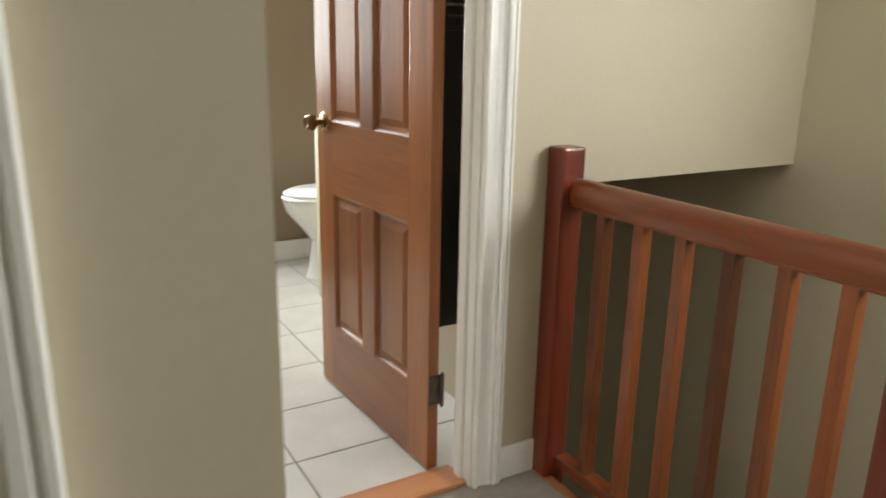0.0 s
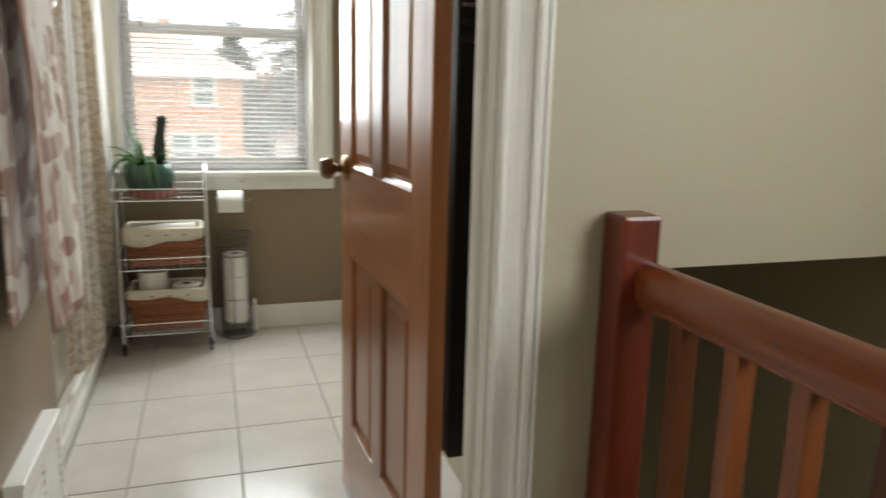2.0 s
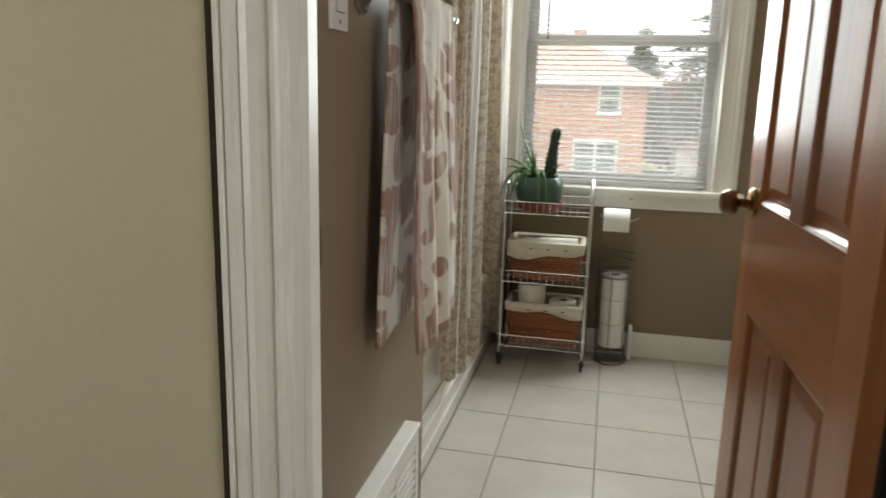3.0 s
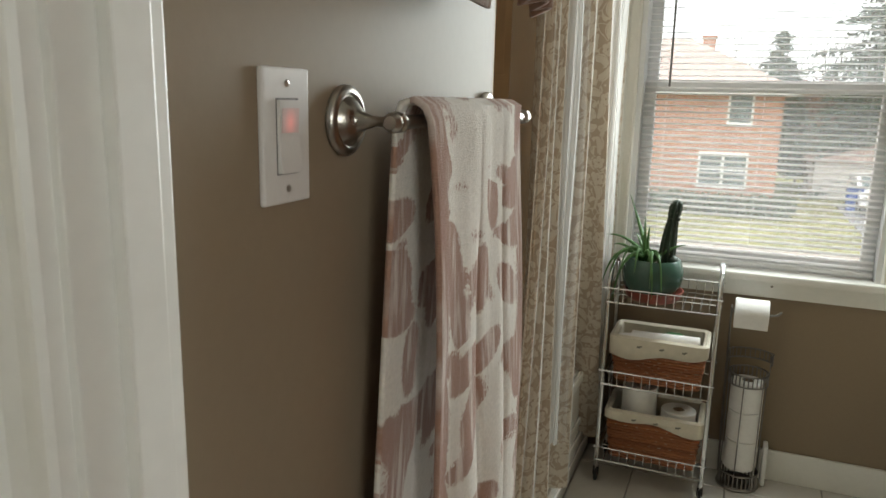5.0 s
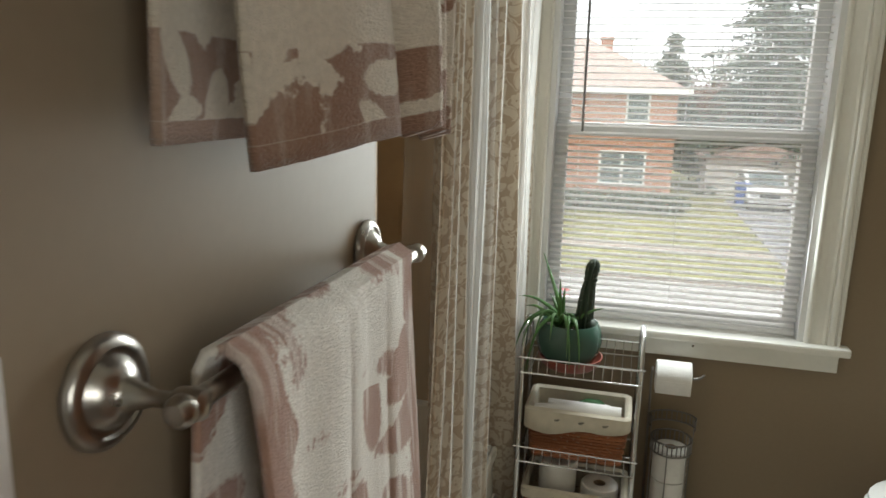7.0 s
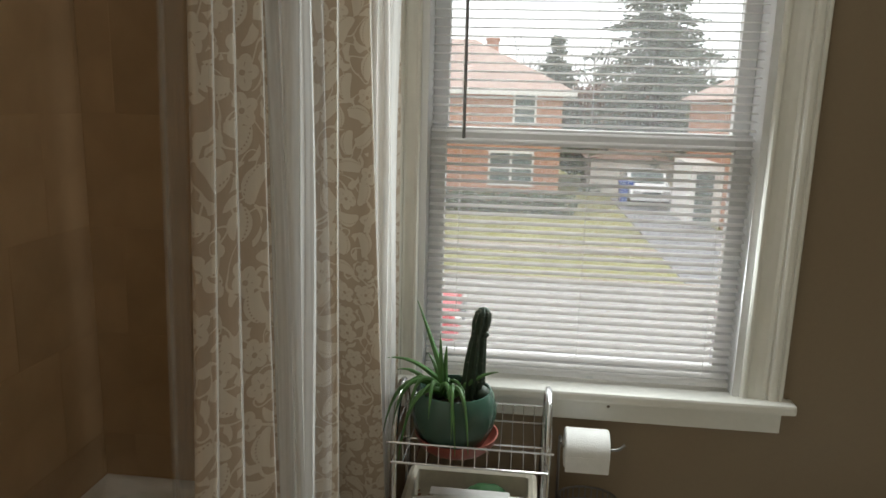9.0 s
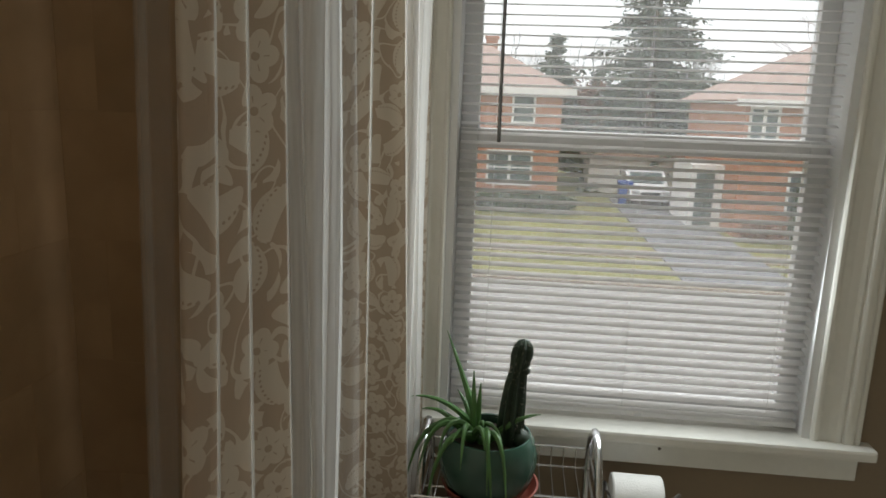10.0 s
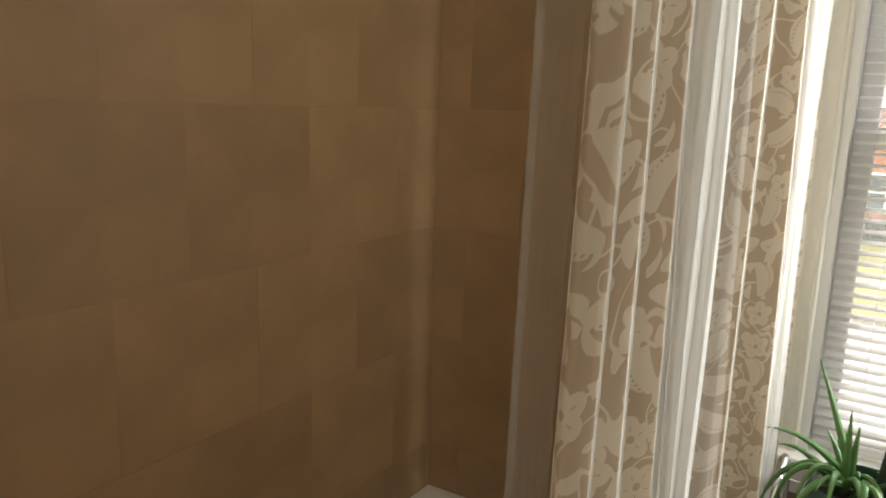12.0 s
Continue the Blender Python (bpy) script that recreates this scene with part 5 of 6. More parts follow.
# ---- planted pot ----
def potted_plant():
    p = thing("potted_plant", (0.294, 3.785, 0.70), "aloe and a tall cactus in a green glazed pot", "plant")
    x, y, z = 0.294, 3.785, 0.704
    part("saucer", lathe([(0.0, 0.0), (0.078, 0.0), (0.092, 0.012), (0.101, 0.034), (0.103, 0.038), (0.099, 0.038), (0.088, 0.014), (0.074, 0.006), (0.0, 0.006)], (x + 0.008, y, z - 0.006), "z", 36), M_SAUCER, p, "red clay saucer", True)
    part("pot", lathe([(0.0, 0.002), (0.064, 0.002), (0.080, 0.014), (0.096, 0.045), (0.104, 0.078), (0.104, 0.10), (0.097, 0.128), (0.089, 0.142), (0.085, 0.142), (0.084, 0.136), (0.088, 0.112), (0.0, 0.112)], (x, y, z), "z", 44), M_POT, p, "green glazed round pot", True)
    part("soil", lathe([(0.0, 0.124), (0.04, 0.126), (0.086, 0.122), (0.086, 0.115), (0.0, 0.115)], (x, y, z), "z", 30), M_SOIL, p, "", True)
    rnd = random.Random(7)
    # ribbed cactus with a small head
    bm = bmesh.new()
    path = [(0.036, 0.11, 0.024), (0.039, 0.16, 0.0255), (0.042, 0.21, 0.023), (0.045, 0.25, 0.020), (0.049, 0.283, 0.0165), (0.051, 0.294, 0.0175), (0.054, 0.315, 0.020), (0.057, 0.335, 0.018), (0.058, 0.348, 0.010), (0.059, 0.352, 0.0)]
    rings = []
    for dx, dz, r in path:
        rings.append([bm.verts.new((x + dx + 0.005 + r * (1 + 0.16 * math.cos(9 * 2 * math.pi * i / 54)) * math.cos(2 * math.pi * i / 54), y - 0.005 + r * (1 + 0.16 * math.cos(9 * 2 * math.pi * i / 54)) * math.sin(2 * math.pi * i / 54), z + dz)) for i in range(54)])
    for a, b in zip(rings, rings[1:]):
        for i in range(54):
            bm.faces.new((a[i], a[(i + 1) % 54], b[(i + 1) % 54], b[i]))
    part("cactus", bm, M_CACTUS, p, "dark ribbed cactus column", True)
    for dx, dz, r in ((0.070, 0.287, 0.009), (0.066, 0.137, 0.022)):
        bm = bmesh.new()
        bmesh.ops.create_icosphere(bm, subdivisions=2, radius=r, matrix=Matrix.Translation((x + dx, y - 0.012, z + dz)))
        part("cactus_offset", bm, M_CACTUS, p, "", True)
    bm = bmesh.new()
    for i in range(210):
        a, k = rnd.uniform(0, 2 * math.pi), rnd.uniform(0.0, 1.0)
        q = k * (len(path) - 2)
        j = int(q)
        f = q - j
        dx, dz, r = [path[j][m] + (path[j + 1][m] - path[j][m]) * f for m in range(3)]
        o = Vector((x + dx + 0.005 + 1.1 * r * math.cos(a), y - 0.005 + 1.1 * r * math.sin(a), z + dz))
        tube([o, o + Vector((math.cos(a), math.sin(a), rnd.uniform(-0.4, 0.6))) * 0.006], [0.0004, 0.0001], bm, 3)
    part("spines", bm, M_LINEN, p)
    leaves = [(-0.075, 0.0, 0.235, 0.0), (-0.015, -0.03, 0.165, 0.0), (0.0, -0.02, 0.135, 0.01), (-0.145, -0.01, 0.09, 0.05), (0.125, -0.03, 0.08, 0.02), (0.035, -0.115, -0.10, 0.13), (0.025, -0.11, -0.065, 0.11), (0.065, -0.105, -0.10, 0.13), (-0.12, -0.06, -0.06, 0.10), (-0.15, -0.03, -0.10, 0.12), (-0.10, -0.10, -0.135, 0.14), (-0.05, -0.09, 0.03, 0.05), (-0.05, 0.02, 0.10, 0.01), (-0.035, 0.03, 0.085, 0.0), (0.01, -0.06, 0.06, 0.03), (-0.10, -0.03, 0.03, 0.06), (-0.03, -0.10, -0.02, 0.08), (0.05, -0.06, 0.03, 0.06), (-0.08, -0.08, -0.02, 0.09), (-0.125, 0.02, 0.05, 0.04), (-0.02, 0.0, 0.11, 0.0), (0.02, -0.09, -0.02, 0.08)]
    for tx, ty, tz, arch in leaves:
        base = Vector((x - 0.022 + rnd.uniform(-0.018, 0.018), y + rnd.uniform(-0.02, 0.015), z + 0.118))
        tip = Vector((x - 0.02 + tx, y + ty, z + 0.122 + tz))
        mid = base.lerp(tip, 0.5 if arch < 0.07 else 0.8) + Vector((0, 0, arch * (0.9 if arch < 0.07 else 1.5) + 0.015))
        pts, rad = [], []
        for i in range(11):
            q = i / 10
            pts.append(base * (1 - q) ** 2 + mid * 2 * q * (1 - q) + tip * q * q)
            rad.append((0.0085 if tz < 0.19 else 0.0088) * (1 - q) ** 0.8 * (0.75 + 0.5 * min(1, 4 * q)) * 0.85 + 0.0006)
        bm = tube(pts, rad, seg=7)
        # flatten each blade across
        part("aloe_leaf", bm, M_ALOE, p, "", True)


potted_plant()


# ---- outdoors: street, lawns, houses, trees ----
GZ = -2.9
M_GRASS = paint("lawn_grass", (0.20, 0.19, 0.055), 0.95, vary=0.3, scale=0.35, bump=0.6, bump_scale=30, grain=0.25)
M_ROAD = paint("pale_concrete_street", (0.30, 0.285, 0.27), 0.8, vary=0.12, scale=0.4, bump=0.2, bump_scale=20)
M_DRIVE = paint("grey_asphalt_drive", (0.19, 0.19, 0.205), 0.85, vary=0.15, scale=0.6, bump=0.3, bump_scale=30)
M_WALK = paint("concrete_walk", (0.27, 0.225, 0.18), 0.85, vary=0.1, scale=1.0, bump=0.2)
M_ROOF = paint("asphalt_shingles", (0.42, 0.31, 0.27), 0.9, vary=0.15, scale=2.0, bump=0.4, bump_scale=12, grain=0.15)
M_SIDING = paint("white_siding", (0.72, 0.72, 0.70), 0.6, vary=0.04)
M_DARKGLASS = paint("dark_window_glass", (0.10, 0.13, 0.13), 0.08, vary=0.2, scale=2, bump=0)
M_NEEDLE = paint("conifer_needles", (0.085, 0.115, 0.085), 0.8, vary=0.35, scale=1.2, bump=0)
M_HEDGE = paint("hedge_leaves", (0.05, 0.075, 0.035), 0.8, vary=0.3, scale=3, bump=0)
M_RUSSET = paint("russet_leaves", (0.19, 0.095, 0.06), 0.85, vary=0.35, scale=2, bump=0)
M_BARK = paint("grey_bark", (0.10, 0.085, 0.075), 0.95, vary=0.2, scale=5, bump=0.5, bump_scale=30)


def brick_mat():
    m, n, l, b = node_mat("orange_brick")
    tc, mp, br = n.new("ShaderNodeTexCoord"), n.new("ShaderNodeMapping"), n.new("ShaderNodeTexBrick")
    mp.inputs["Rotation"].default_value = (radians(90), 0, 0)
    l.new(tc.outputs["Object"], mp.inputs[0])
    l.new(mp.outputs[0], br.inputs[0])
    br.inputs["Color1"].default_value, br.inputs["Color2"].default_value, br.inputs["Mortar"].default_value = (0.44, 0.19, 0.10, 1), (0.36, 0.145, 0.078, 1), (0.42, 0.35, 0.29, 1)
    br.inputs["Scale"].default_value = 1.0
    br.inputs["Brick Width"].default_value, br.inputs["Row Height"].default_value, br.inputs["Mortar Size"].default_value = 0.215, 0.075, 0.006
    l.new(br.outputs[0], b.inputs["Base Color"])
    b.inputs["Roughness"].default_value = 0.9
    return m


M_BRICK = brick_mat()


def flat(name, x0, y0, x1, y1, z, depth, mat, label, cat):
    return tagged(part(name, boxes((x0, y0, z - depth, x1, y1, z)), mat), label, cat, kind="structure")


flat("ground", -400, -400, 400, 800, GZ, 0.5, M_GRASS, "yellow-green winter lawn reaching to the distance", "ground")
flat("road", -200, 11.2, 200, 19.9, GZ + 0.02, 0.03, M_ROAD, "pale concrete street", "road")
flat("kerb", -200, 19.9, 200, 20.08, GZ + 0.14, 0.2, M_WALK, "concrete street kerb", "kerb")
flat("kerb", -200, 11.02, 200, 11.2, GZ + 0.14, 0.2, M_WALK, "concrete street kerb", "kerb")
flat("pavement", -200, 23.8, 200, 24.9, GZ + 0.04, 0.06, M_WALK, "concrete pavement along the lawns", "pavement")
flat("pavement", -200, 7.6, 200, 8.8, GZ + 0.04, 0.06, M_WALK, "concrete pavement along the lawns", "pavement")
flat("driveway", 4.7, 20.08, 7.6, 37.5, GZ + 0.05, 0.06, M_DRIVE, "grey asphalt driveway beside a brick house", "driveway")


def house_window(h, x, z, w, hh, y, panes=2):
    win = part("window", boxes((x - w / 2 - 0.1, y - 0.08, z - 0.12, x + w / 2 + 0.1, y + 0.02, z), (x - w / 2 - 0.09, y - 0.05, z, x - w / 2, y + 0.02, z + hh), (x + w / 2, y - 0.05, z, x + w / 2 + 0.09, y + 0.02, z + hh), (x - w / 2 - 0.09, y - 0.05, z + hh, x + w / 2 + 0.09, y + 0.02, z + hh + 0.1)), M_SIDING, h, "white framed window")
    part("mullion", boxes((x - w / 2, y - 0.04, z + hh / 2 - 0.03, x + w / 2, y + 0.02, z + hh / 2 + 0.03), *[(x - w / 2 + w * i / panes - 0.06, y - 0.045, z, x - w / 2 + w * i / panes + 0.06, y + 0.021, z + hh) for i in range(1, panes)]), M_SIDING, win)
    part("pane", boxes((x - w / 2, y - 0.01, z, x + w / 2, y + 0.015, z + hh)), M_DARKGLASS, win, "dark reflecting pane")


def house(label, x0, x1, y0, y1, eave, ridge, windows, chimney=None, wallmat=M_BRICK):
    h = thing("house", ((x0 + x1) / 2, (y0 + y1) / 2, GZ), label, "house", "houses across the street")
    part("wall", boxes((x0, y0, GZ, x1, y1, eave)), wallmat, h)
    o = 0.45
    bm = bmesh.new()
    a = [bm.verts.new(p) for p in ((x0 - o, y0 - o, eave), (x1 + o, y0 - o, eave), (x1 + o, y1 + o, eave), (x0 - o, y1 + o, eave))]
    d = (y1 - y0) / 2
    r = [bm.verts.new((x0 + d * 0.9, (y0 + y1) / 2, ridge)), bm.verts.new((x1 - d * 0.9, (y0 + y1) / 2, ridge))]
    for f in ((a[0], a[1], r[1], r[0]), (a[2], a[3], r[0], r[1]), (a[1], a[2], r[1]), (a[3], a[0], r[0]), a):
        bm.faces.new(f)
    roof = part("roof", bm, M_ROOF, h, "pale weathered shingled hip roof")
    part("gutter", boxes((x0 - o, y0 - o - 0.1, eave - 0.22, x1 + o, y0 - o, eave + 0.03), (x1 + o, y0 - o, eave - 0.22, x1 + o + 0.1, y1 + o, eave + 0.03), (x0 - o, y0 - o, eave - 0.12, x1 + o, y0, eave - 0.05)), M_SIDING, h, "white eaves gutter")
    if chimney:
        cx, cy, cz = chimney
        part("chimney", boxes((cx - 0.27, cy - 0.3, eave, cx + 0.27, cy + 0.3, cz), (cx - 0.33, cy - 0.36, cz, cx + 0.33, cy + 0.36, cz + 0.12)), M_BRICK, roof, "brick chimney")
    for wx, wz, ww, wh, pn in windows:
        house_window(h, wx, wz, ww, wh, y0, pn)
    return h


house("two-storey orange brick house with a pale hip roof", -9.5, 1.95, 33, 42, 2.05, 4.4, [(0.4, 0.72, 0.8, 1.15, 1), (-0.08, -1.83, 1.75, 1.25, 2), (-4.5, 0.72, 0.8, 1.15, 1), (-5.0, -1.83, 1.75, 1.25, 2)], (-1.25, 37.6, 4.35))
house("two-storey orange brick house nearer the drive", 7.95, 19, 28.5, 37, 1.85, 4.2, [(8.6, 0.5, 0.85, 1.05, 2), (10.6, 0.5, 0.9, 1.15, 1), (10.4, -1.9, 1.4, 1.3, 2), (14.0, 0.5, 0.9, 1.15, 1)], (13.0, 32, 4.8))
house("distant orange brick house down the street", 24, 36, 34, 43, 2.1, 4.6, [(27, 0.6, 0.9, 1.2, 1), (31, 0.6, 0.9, 1.2, 1), (28, -1.9, 1.8, 1.3, 2)])
house("distant orange brick house along the street", -28, -15, 33, 42, 2.1, 4.5, [(-24, 0.6, 0.9, 1.2, 1), (-19, 0.6, 0.9, 1.2, 1), (-21, -1.9, 1.8, 1.3, 2)])


def garage():
    g = thing("garage", (6.0, 41, GZ), "white sided garage at the end of the driveway", "garage")
    part("wall", boxes((3.9, 40, GZ, 9.4, 45.2, -1.1)), M_SIDING, g)
    bm = bmesh.new()
    extrude_profile(bm, [(3.6, -1.15), (9.7, -1.15), (6.65, -0.35)], "y", 39.7, 45.4)
    part("roof", bm, M_ROOF, g)
    d = part("garage_door", boxes((4.6, 39.95, GZ, 7.2, 40.01, -1.25)), M_SIDING, g)
    for i in range(1, 4):
        z = GZ + i * 0.41
        part("panel_gap", boxes((4.6, 39.94, z, 7.2, 39.955, z + 0.03)), M_DARKGLASS, d)
    s = thing("porch", (7.4, 31.6, GZ), "white enclosed side porch of the brick house", "porch")
    part("wall", boxes((6.75, 30.2, GZ, 7.945, 33.4, -0.55)), M_SIDING, s)
    part("door", boxes((6.95, 30.15, GZ + 0.1, 7.6, 30.205, -0.85)), M_DARKGLASS, s)


garage()


def leaf_cloud(blobs, count, size, seed, squash=1.0):
    """Many small leaf blades spread through a set of uneven clumps."""
    rnd = random.Random(seed)
    vs, fs = [], []
    for i in range(count):
        cx, cy, cz, r = blobs[rnd.randrange(len(blobs))]
        d = Vector((rnd.gauss(0, 1), rnd.gauss(0, 1), rnd.gauss(0, 1))).normalized() * r * rnd.uniform(0.45, 1.05)
        c = Vector((cx, cy, cz)) + Vector((d.x, d.y, d.z * squash))
        u = Vector((rnd.gauss(0, 1), rnd.gauss(0, 1), rnd.gauss(0, 1))).normalized() * size * rnd.uniform(0.6, 1.3)
        w = u.orthogonal().normalized() * size * 0.5
        k = len(vs)
        vs += [c - u, c + w, c + u, c - w]
        fs.append((k, k + 1, k + 2, k + 3))
    me = bpy.data.meshes.new("leaves")
    me.from_pydata([tuple(v) for v in vs], [], fs)
    return me


def mesh_part(name, me, mat, parent, label=""):
    me.materials.append(mat)
    me.transform(Matrix.Translation(-ORIGIN[parent]))
    ob = new(name, me)
    ob.parent = parent
    return tagged(ob, label)


def conifer(label, x, y, h, w, seed, low=1.0):
    t = thing("conifer_tree", (x, y, GZ), label, "tree")
    rnd = random.Random(seed)
    part("trunk", tube([(x, y, GZ), (x + 0.1, y, GZ + h * 0.5), (x, y, GZ + h)], [0.28, 0.17, 0.02], seg=8), M_BARK, t, "", True)
    vs, fs = [], []
    levels = int(h * 3.2)
    limbs = bmesh.new()
    for i in range(levels):
        k = i / levels
        z = GZ + low + (h - low) * k
        reach = w * (1 - k) ** 0.8 * rnd.uniform(0.65, 1.15)
        for j in range(12):
            a = rnd.uniform(0, 2 * math.pi)
            rr = reach * rnd.uniform(0.6, 1.1)
            if rnd.random() < 0.18:
                continue
            end = Vector((math.cos(a) * rr, math.sin(a) * rr, -0.18 * rr + rnd.uniform(-0.1, 0.25)))
            o = Vector((x, y, z))
            tube([o, o + end * 0.5 + Vector((0, 0, 0.04 * rr)), o + end], [0.04, 0.025, 0.008], limbs, 4)
            m = int(12 + rr * 15)
            for q in range(m):
                f = rnd.uniform(0.2, 1.05)
                c = o + end * f + Vector((rnd.gauss(0, 0.16), rnd.gauss(0, 0.16), rnd.gauss(-0.05, 0.10)))
                u = Vector((math.cos(a) + rnd.gauss(0, 0.6), math.sin(a) + rnd.gauss(0, 0.6), rnd.gauss(-0.3, 0.4))).normalized() * rnd.uniform(0.14, 0.32)
                s = u.cross(Vector((rnd.gauss(0, 1), rnd.gauss(0, 1), 1))).normalized() * 0.075
                n = len(vs)
                vs += [c - u * 0.4, c + s, c + u, c - s]
                fs.append((n, n + 1, n + 2, n + 3))
    part("limbs", limbs, M_BARK, t)
    me = bpy.data.meshes.new("crown")
    me.from_pydata([tuple(v) for v in vs], [], fs)
    mesh_part("crown", me, M_NEEDLE, t, "dark green needle crown")


conifer("tall dark green conifer behind the driveway", 7.3, 43.5, 13.5, 5.6, 3)
conifer("small dark conifer beside the brick house", 2.1, 45.0, 8.2, 2.6, 5)


def bare_tree(label, x, y, h, seed, mat, spread=0.5, depth=5, lean=(0, 0)):
    t = thing("bare_tree", (x, y, GZ), label, "tree", "bare trees")
    rnd = random.Random(seed)
    bm, tb = bmesh.new(), bmesh.new()

    def grow(target, o, d, ln, r, k):
        mid = o + d * ln * 0.5 + Vector((rnd.gauss(0, 0.05), rnd.gauss(0, 0.05), 0)) * ln
        end = o + d * ln
        tube([o, mid, end], [r, r * 0.8, r * 0.6], target, 5 if k > 2 else 3, ends=False)
        if k == 0:
            return
        for i in range(3 if k > 1 else 4):
            q = rnd.uniform(0.45, 1.0)
            nd = (d + Vector((rnd.gauss(0, spread), rnd.gauss(0, spread), rnd.gauss(0.12, spread * 0.6)))).normalized()
            grow(bm, o + d * ln * q, nd, ln * rnd.uniform(0.55, 0.8), r * 0.5, k - 1)
    grow(tb, Vector((x, y, GZ)), Vector((lean[0], lean[1], 1)).normalized(), h * 0.36, h * 0.018, depth)
    part("trunk", tb, mat, t)
    part("branches", bm, mat, t, "bare leafless branches")


bare_tree("bare reddish tree in front of the brick house", 9.2, 23.0, 7.6, 2, paint("red_bark", (0.15, 0.08, 0.07), 0.9), 0.6, 6)
bare_tree("bare grey tree behind the houses", 0.6, 50, 10.5, 11, M_BARK, 0.5, 5)
bare_tree("bare grey tree behind the houses", 4.0, 52, 11.5, 14, M_BARK, 0.5, 5)
bare_tree("bare grey tree behind the houses", 12.5, 54, 12.5, 21, M_BARK, 0.5, 5)
bare_tree("bare pinkish-brown tree behind the nearer brick house", 17.0, 41.0, 12.5, 37, paint("pink_twigs", (0.26, 0.15, 0.14), 0.9), 0.6, 6)
bare_tree("bare grey tree on the lawn across the street", -3.6, 27.5, 8.5, 31, M_BARK, 0.55, 5)


def shrub(name, label, cat, blobs, count, size, seed, mat, at):
    s = thing(name, at, label, cat)
    mesh_part("foliage", leaf_cloud(blobs, count, size, seed), mat, s)
    bm = bmesh.new()
    for b in blobs[::2]:
        tube([(b[0], b[1], GZ), (b[0], b[1], b[2])], [0.05, 0.03], bm, 5)
    part("stems", bm, M_BARK, s)


shrub("hedge", "low clipped dark green hedge before the brick house", "hedge", [(-9 + 0.45 * i, 31.6 + 0.1 * (i % 3), GZ + 0.42, 0.5) for i in range(26)], 9000, 0.085, 1, M_HEDGE, (-3, 31.6, GZ))
shrub("russet_shrubs", "tall russet-brown bushes behind the driveway", "bush", [(2.4 + 0.6 * (i % 12), 46.6 + 0.5 * (i // 12), GZ + 2.0 + 1.25 * (i // 12) + 0.5 * math.sin(2.1 * i), 1.0) for i in range(36)], 12000, 0.15, 4, M_RUSSET, (5.4, 46.6, GZ))
shrub("column_shrub", "narrow upright dark green shrub by the brick wall", "bush", [(10.0, 27.9, GZ + 0.35 + 0.28 * i, 0.42 - 0.035 * i) for i in range(8)], 2600, 0.08, 6, M_HEDGE, (10.0, 27.9, GZ))
shrub("garden_bush", "brown garden bush beside the driveway", "bush", [(8.3 + 0.4 * i, 27.6, GZ + 0.3, 0.4) for i in range(3)], 1600, 0.07, 9, M_RUSSET, (8.7, 27.6, GZ))
shrub("distant_trees", "hazy brown treeline behind the houses", "trees", [(-70 + 3.2 * i, 75 + 3 * math.sin(i), GZ + 3.4 + 1.4 * math.sin(1.7 * i), 3.4) for i in range(50)], 16000, 0.3, 12, paint("winter_twigs", (0.16, 0.13, 0.12), 0.95, vary=0.2), (0, 75, GZ))


def car(label, x, y, turn, color):
    """A parked car; built along its own y with the front at minus y."""
    c = thing("parked_car", (0, 0, 0), label, "car", "parked cars")
    body = paint("car_paint", color, 0.25, vary=0.03, bump=0)
    side = [(-2.2, 0.35), (-2.25, 0.6), (-2.15, 0.82), (-1.2, 0.98), (-0.55, 1.48), (0.7, 1.52), (1.55, 1.42), (2.0, 1.02), (2.2, 0.95), (2.22, 0.5), (2.15, 0.32)]
    bm = bmesh.new()
    extrude_profile(bm, side, "x", -0.86, 0.86)
    bmesh.ops.bevel(bm, geom=bm.edges[:], offset=0.06, segments=2, affect="EDGES")
    b = part("body", bm, body, c, "", True)
    bm = bmesh.new()
    extrude_profile(bm, [(-1.175, 1.05), (-0.632, 1.468), (-0.60, 1.44), (-1.14, 1.02)], "x", -0.7, 0.7)
    part("windscreen", bm, M_DARKGLASS, c)
    part("rear_window", boxes((-0.68, 1.60, 1.05, 0.68, 1.83, 1.36)), M_DARKGLASS, c)
    for s in (-1, 1):
        part("side_window", boxes((s * 0.865 - 0.012, -0.75, 1.02, s * 0.865 + 0.012, 1.35, 1.38), bevel=0.005), M_DARKGLASS, c)
        part("headlight", boxes((s * 0.62 - 0.17, -2.27, 0.66, s * 0.62 + 0.17, -2.16, 0.8), bevel=0.02), M_CHROME, c)
        part("tail_light", boxes((s * 0.66 - 0.14, 2.14, 0.72, s * 0.66 + 0.14, 2.25, 0.9), bevel=0.02), M_SAUCER, c)
        for yy in (-1.4, 1.38):
            w = part("wheel", lathe([(0.12, -0.1), (0.30, -0.1), (0.33, -0.06), (0.33, 0.06), (0.30, 0.1), (0.12, 0.1)], (s * 0.8, yy, 0.33), "x", 22), M_BLACK, c, "black tyre", True)
            part("rim", lathe([(0.0, -0.105), (0.19, -0.105), (0.2, 0.0), (0.19, 0.105), (0.0, 0.105)], (s * 0.8, yy, 0.33), "x", 16), M_CHROME, w, "", True)
    part("grille", boxes((-0.4, -2.28, 0.55, 0.4, -2.2, 0.75)), M_BLACK, c)
    c.matrix_world = pose(x, y, GZ + 0.05, 0, 0, turn)


car("white car parked on the driveway, facing the street", 6.0, 36.2, 0, (0.75, 0.76, 0.78))
car("red car parked at the kerb of the street", -2.75, 14.6, 90, (0.50, 0.03, 0.05))


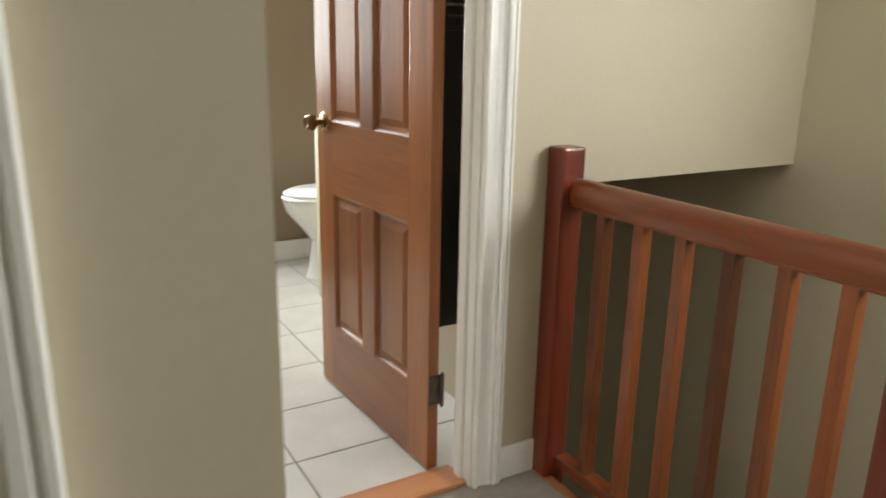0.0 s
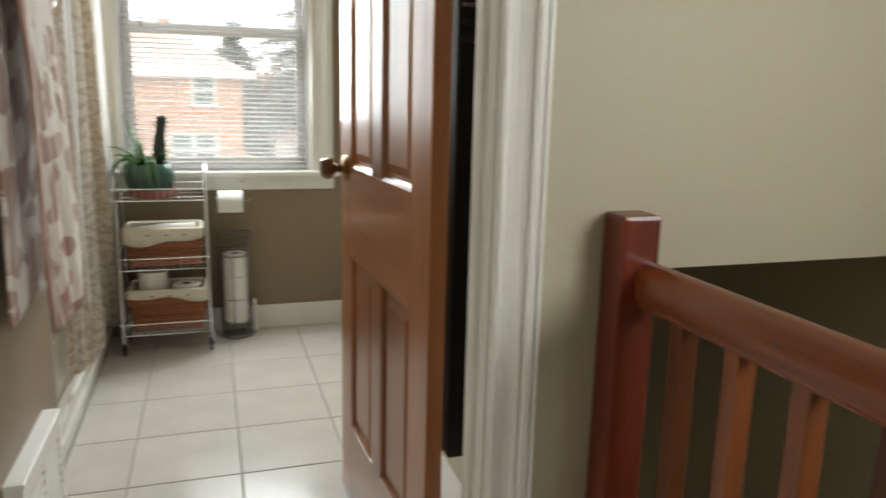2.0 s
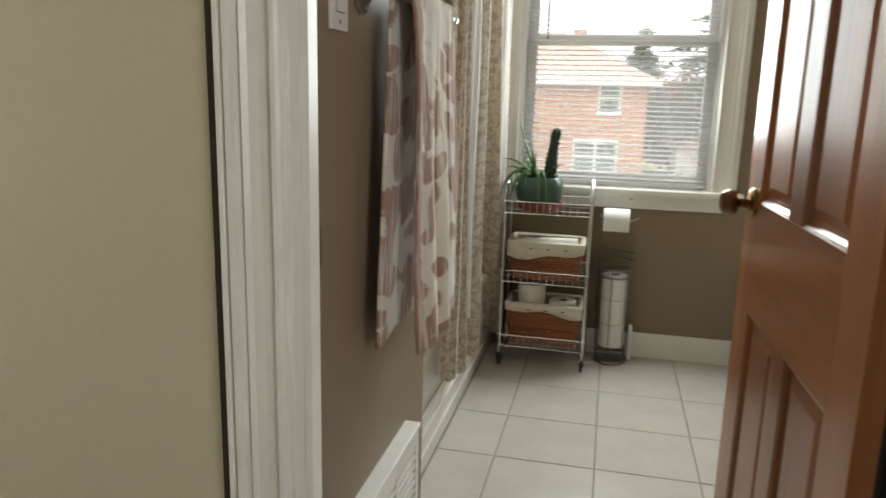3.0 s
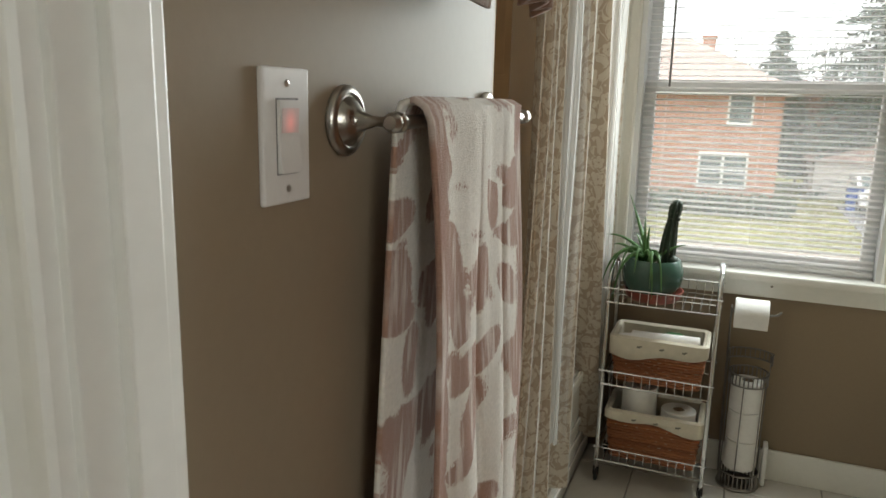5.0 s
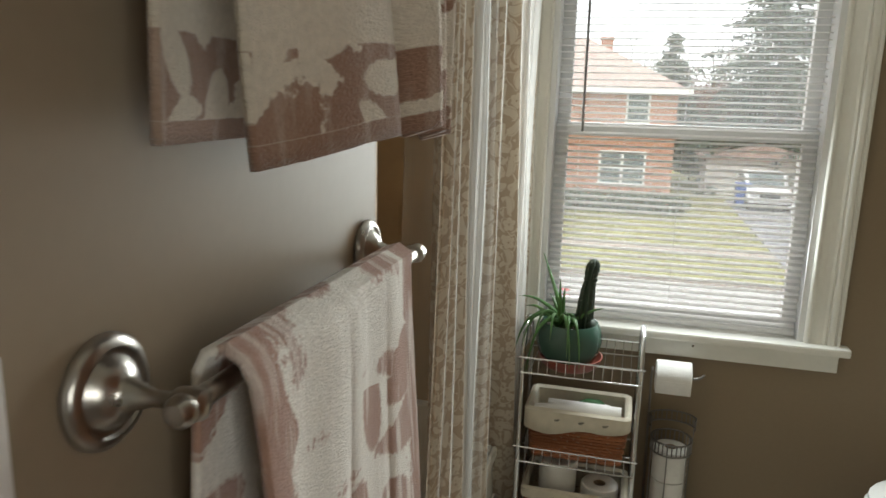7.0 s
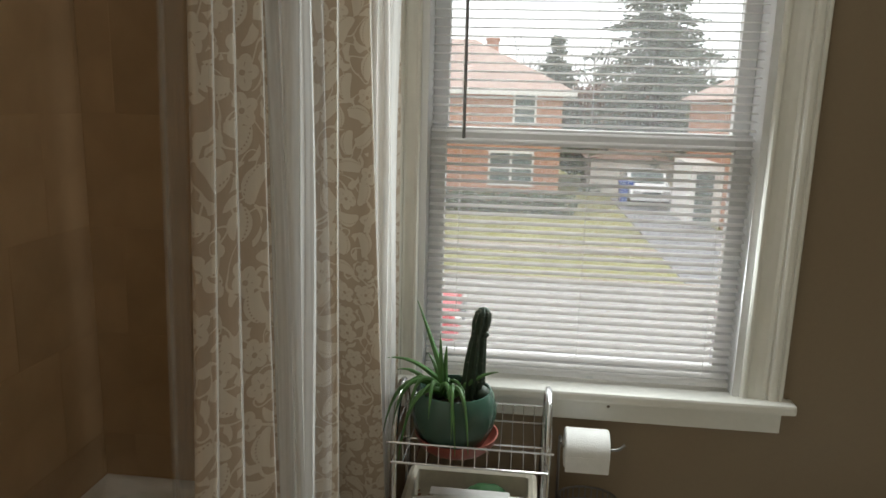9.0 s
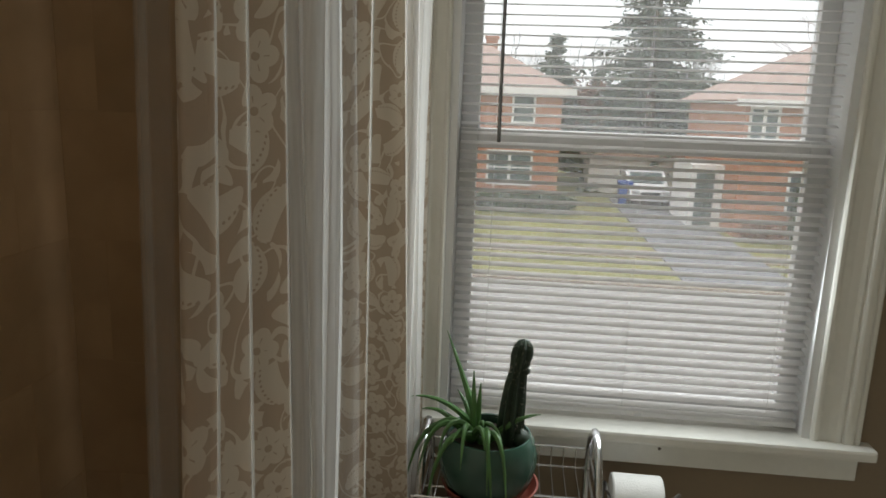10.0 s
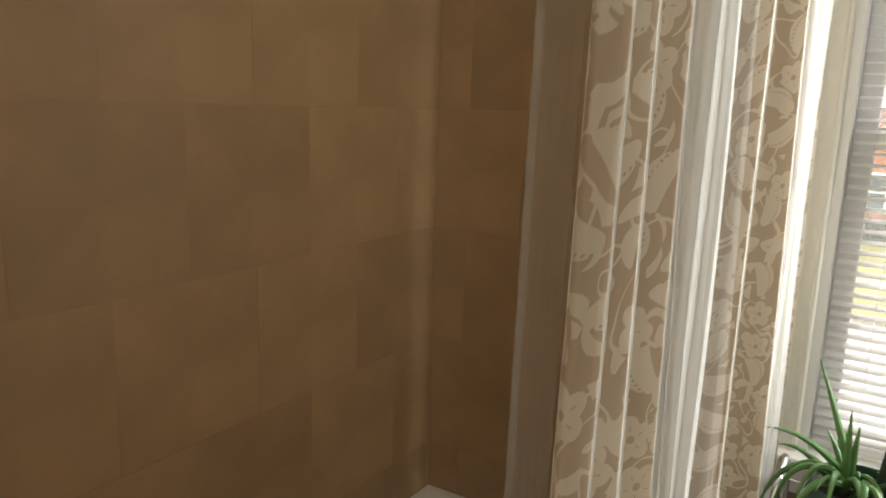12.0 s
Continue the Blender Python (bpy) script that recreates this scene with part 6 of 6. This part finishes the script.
def bin_thing():
    b = thing("wheelie_bin", (5.05, 35, GZ), "blue plastic wheeled rubbish bin on the driveway", "bin")
    blue = paint("blue_plastic", (0.02, 0.07, 0.30), 0.5, vary=0.05, bump=0)
    bm = bmesh.new()
    box(bm, 4.75, 34.7, GZ + 0.12, 5.35, 35.3, GZ + 1.05, bevel=0.04)
    for v in bm.verts:
        if v.co.z < GZ + 0.5:
            v.co.x = 5.05 + (v.co.x - 5.05) * 0.82
    part("body", bm, blue, b)
    part("lid", boxes((4.72, 34.64, GZ + 1.05, 5.38, 35.34, GZ + 1.13), bevel=0.02), blue, b)
    for x in (4.82, 5.28):
        part("wheel", lathe([(0.0, -0.03), (0.12, -0.03), (0.12, 0.03), (0.0, 0.03)], (x, 35.25, GZ + 0.17), "x", 14), M_BLACK, b)
    m = thing("lamp_post", (7.6, 33.5, GZ), "dark garden post beside the driveway", "post")
    part("post", tube([(7.6, 33.5, GZ), (7.6, 33.5, GZ + 1.2)], 0.06, seg=8), M_BLACK, m)
    part("head", boxes((7.45, 33.35, GZ + 1.2, 7.75, 33.65, GZ + 1.45), bevel=0.04), M_BLACK, m)


bin_thing()


# ---- tiles, laid last ----
def lay_tiles(parent, u_lines, v_lines, place, material, gap, thick, skip=None, edge=0.0025):
    """Tiles between grid lines, cut where the lines say; alike tiles share one mesh."""
    made = {}
    for i, (u0, u1) in enumerate(zip(u_lines, u_lines[1:])):
        for j, (v0, v1) in enumerate(zip(v_lines, v_lines[1:])):
            w, h = u1 - u0 - gap, v1 - v0 - gap
            if w < 0.01 or h < 0.01 or (skip and skip((u0 + u1) / 2, (v0 + v1) / 2)):
                continue
            key = (round(w, 3), round(h, 3))
            if key not in made:
                b = edge
                lo = [(-w / 2, -h / 2, 0), (w / 2, -h / 2, 0), (w / 2, h / 2, 0), (-w / 2, h / 2, 0)]
                hi = [(x, y, thick - 0.0015) for x, y, z in lo]
                top = [(x - math.copysign(b, x), y - math.copysign(b, y), thick) for x, y, z in lo]
                me = bpy.data.meshes.new("tile")
                faces = [(8, 9, 10, 11)] + [(a + k, a + (k + 1) % 4, a + 4 + (k + 1) % 4, a + 4 + k) for a in (0, 4) for k in range(4)]
                me.from_pydata(lo + hi + top, [], faces)
                me.materials.append(material)
                made[key] = me
            o = new("tile", made[key])
            o.parent = parent
            o.matrix_basis = place((u0 + u1) / 2, (v0 + v1) / 2)


floor_tiles = thing("floor", (0.6, 3.0, 0), "white glazed square floor tiles with grey grout", "floor", kind="structure")
TY = [YH1 + 0.03, 1.872, 2.202, 2.532, 2.861, 3.19, 3.519, 3.848, YW]


def on_floor(u, v):
    return Matrix.Translation((u - 0.6, v - 3.0, -0.008))


lay_tiles(floor_tiles, [0.277, 0.605, 0.933, 1.261, 1.589, 1.917, XR], TY, on_floor, M_TILE, 0.004, 0.008, lambda u, v: u > 1.24 and v < 3.3)
lay_tiles(floor_tiles, [XW + 0.001, 0.277], TY[:3] + [YE], on_floor, M_TILE, 0.004, 0.008)
lay_tiles(floor_tiles, [0.078, 0.277], [YE] + TY[3:], on_floor, M_TILE, 0.004, 0.008)
surround = thing("shower_surround", (XB, 3.2, 0.42), "tan stone-look wall tiles round the bathtub", "wall tiles", kind="structure")
part("tile_bed", boxes((XB - 0.014, YE - 0.0, 0.40, XB + 0.0044, YW - 0.0005, CEIL), (XB + 0.0044, YW - 0.0185, 0.40, 0.095, YW - 0.0005, CEIL), (XB + 0.0044, YE - 0.014, 0.40, XW - 0.002, YE - 0.003, CEIL)), M_SHOWER_GROUT, surround)
zs = [0.425] + [0.555 + 0.305 * i for i in range(7)]
for k in range(len(zs) - 1):
    off = 0.15 * (k % 2)
    ys = [YE] + [y for y in [YE + 0.02 + off + 0.305 * i for i in range(6)] if y < YW - 0.03] + [YW - 0.012]
    lay_tiles(surround, ys, zs[k:k + 2], lambda u, v: Matrix.Translation((0, u - 3.2, v - 0.42)) @ Matrix(((0, 0, 1, -0.0032), (1, 0, 0, 0), (0, 1, 0, 0), (0, 0, 0, 1))), M_SHOWER, 0.001, 0.008, edge=0.0008)
    xs = [XB + 0.006] + [x for x in [XB + 0.1 + off + 0.305 * i for i in range(4)] if x < 0.07] + [0.095]
    lay_tiles(surround, xs, zs[k:k + 2], lambda u, v: Matrix.Translation((u - XB, YW - 3.2 - 0.011, v - 0.42)) @ Matrix(((1, 0, 0, 0), (0, 0, -1, 0), (0, 1, 0, 0), (0, 0, 0, 1))), M_SHOWER, 0.001, 0.008, edge=0.0008)
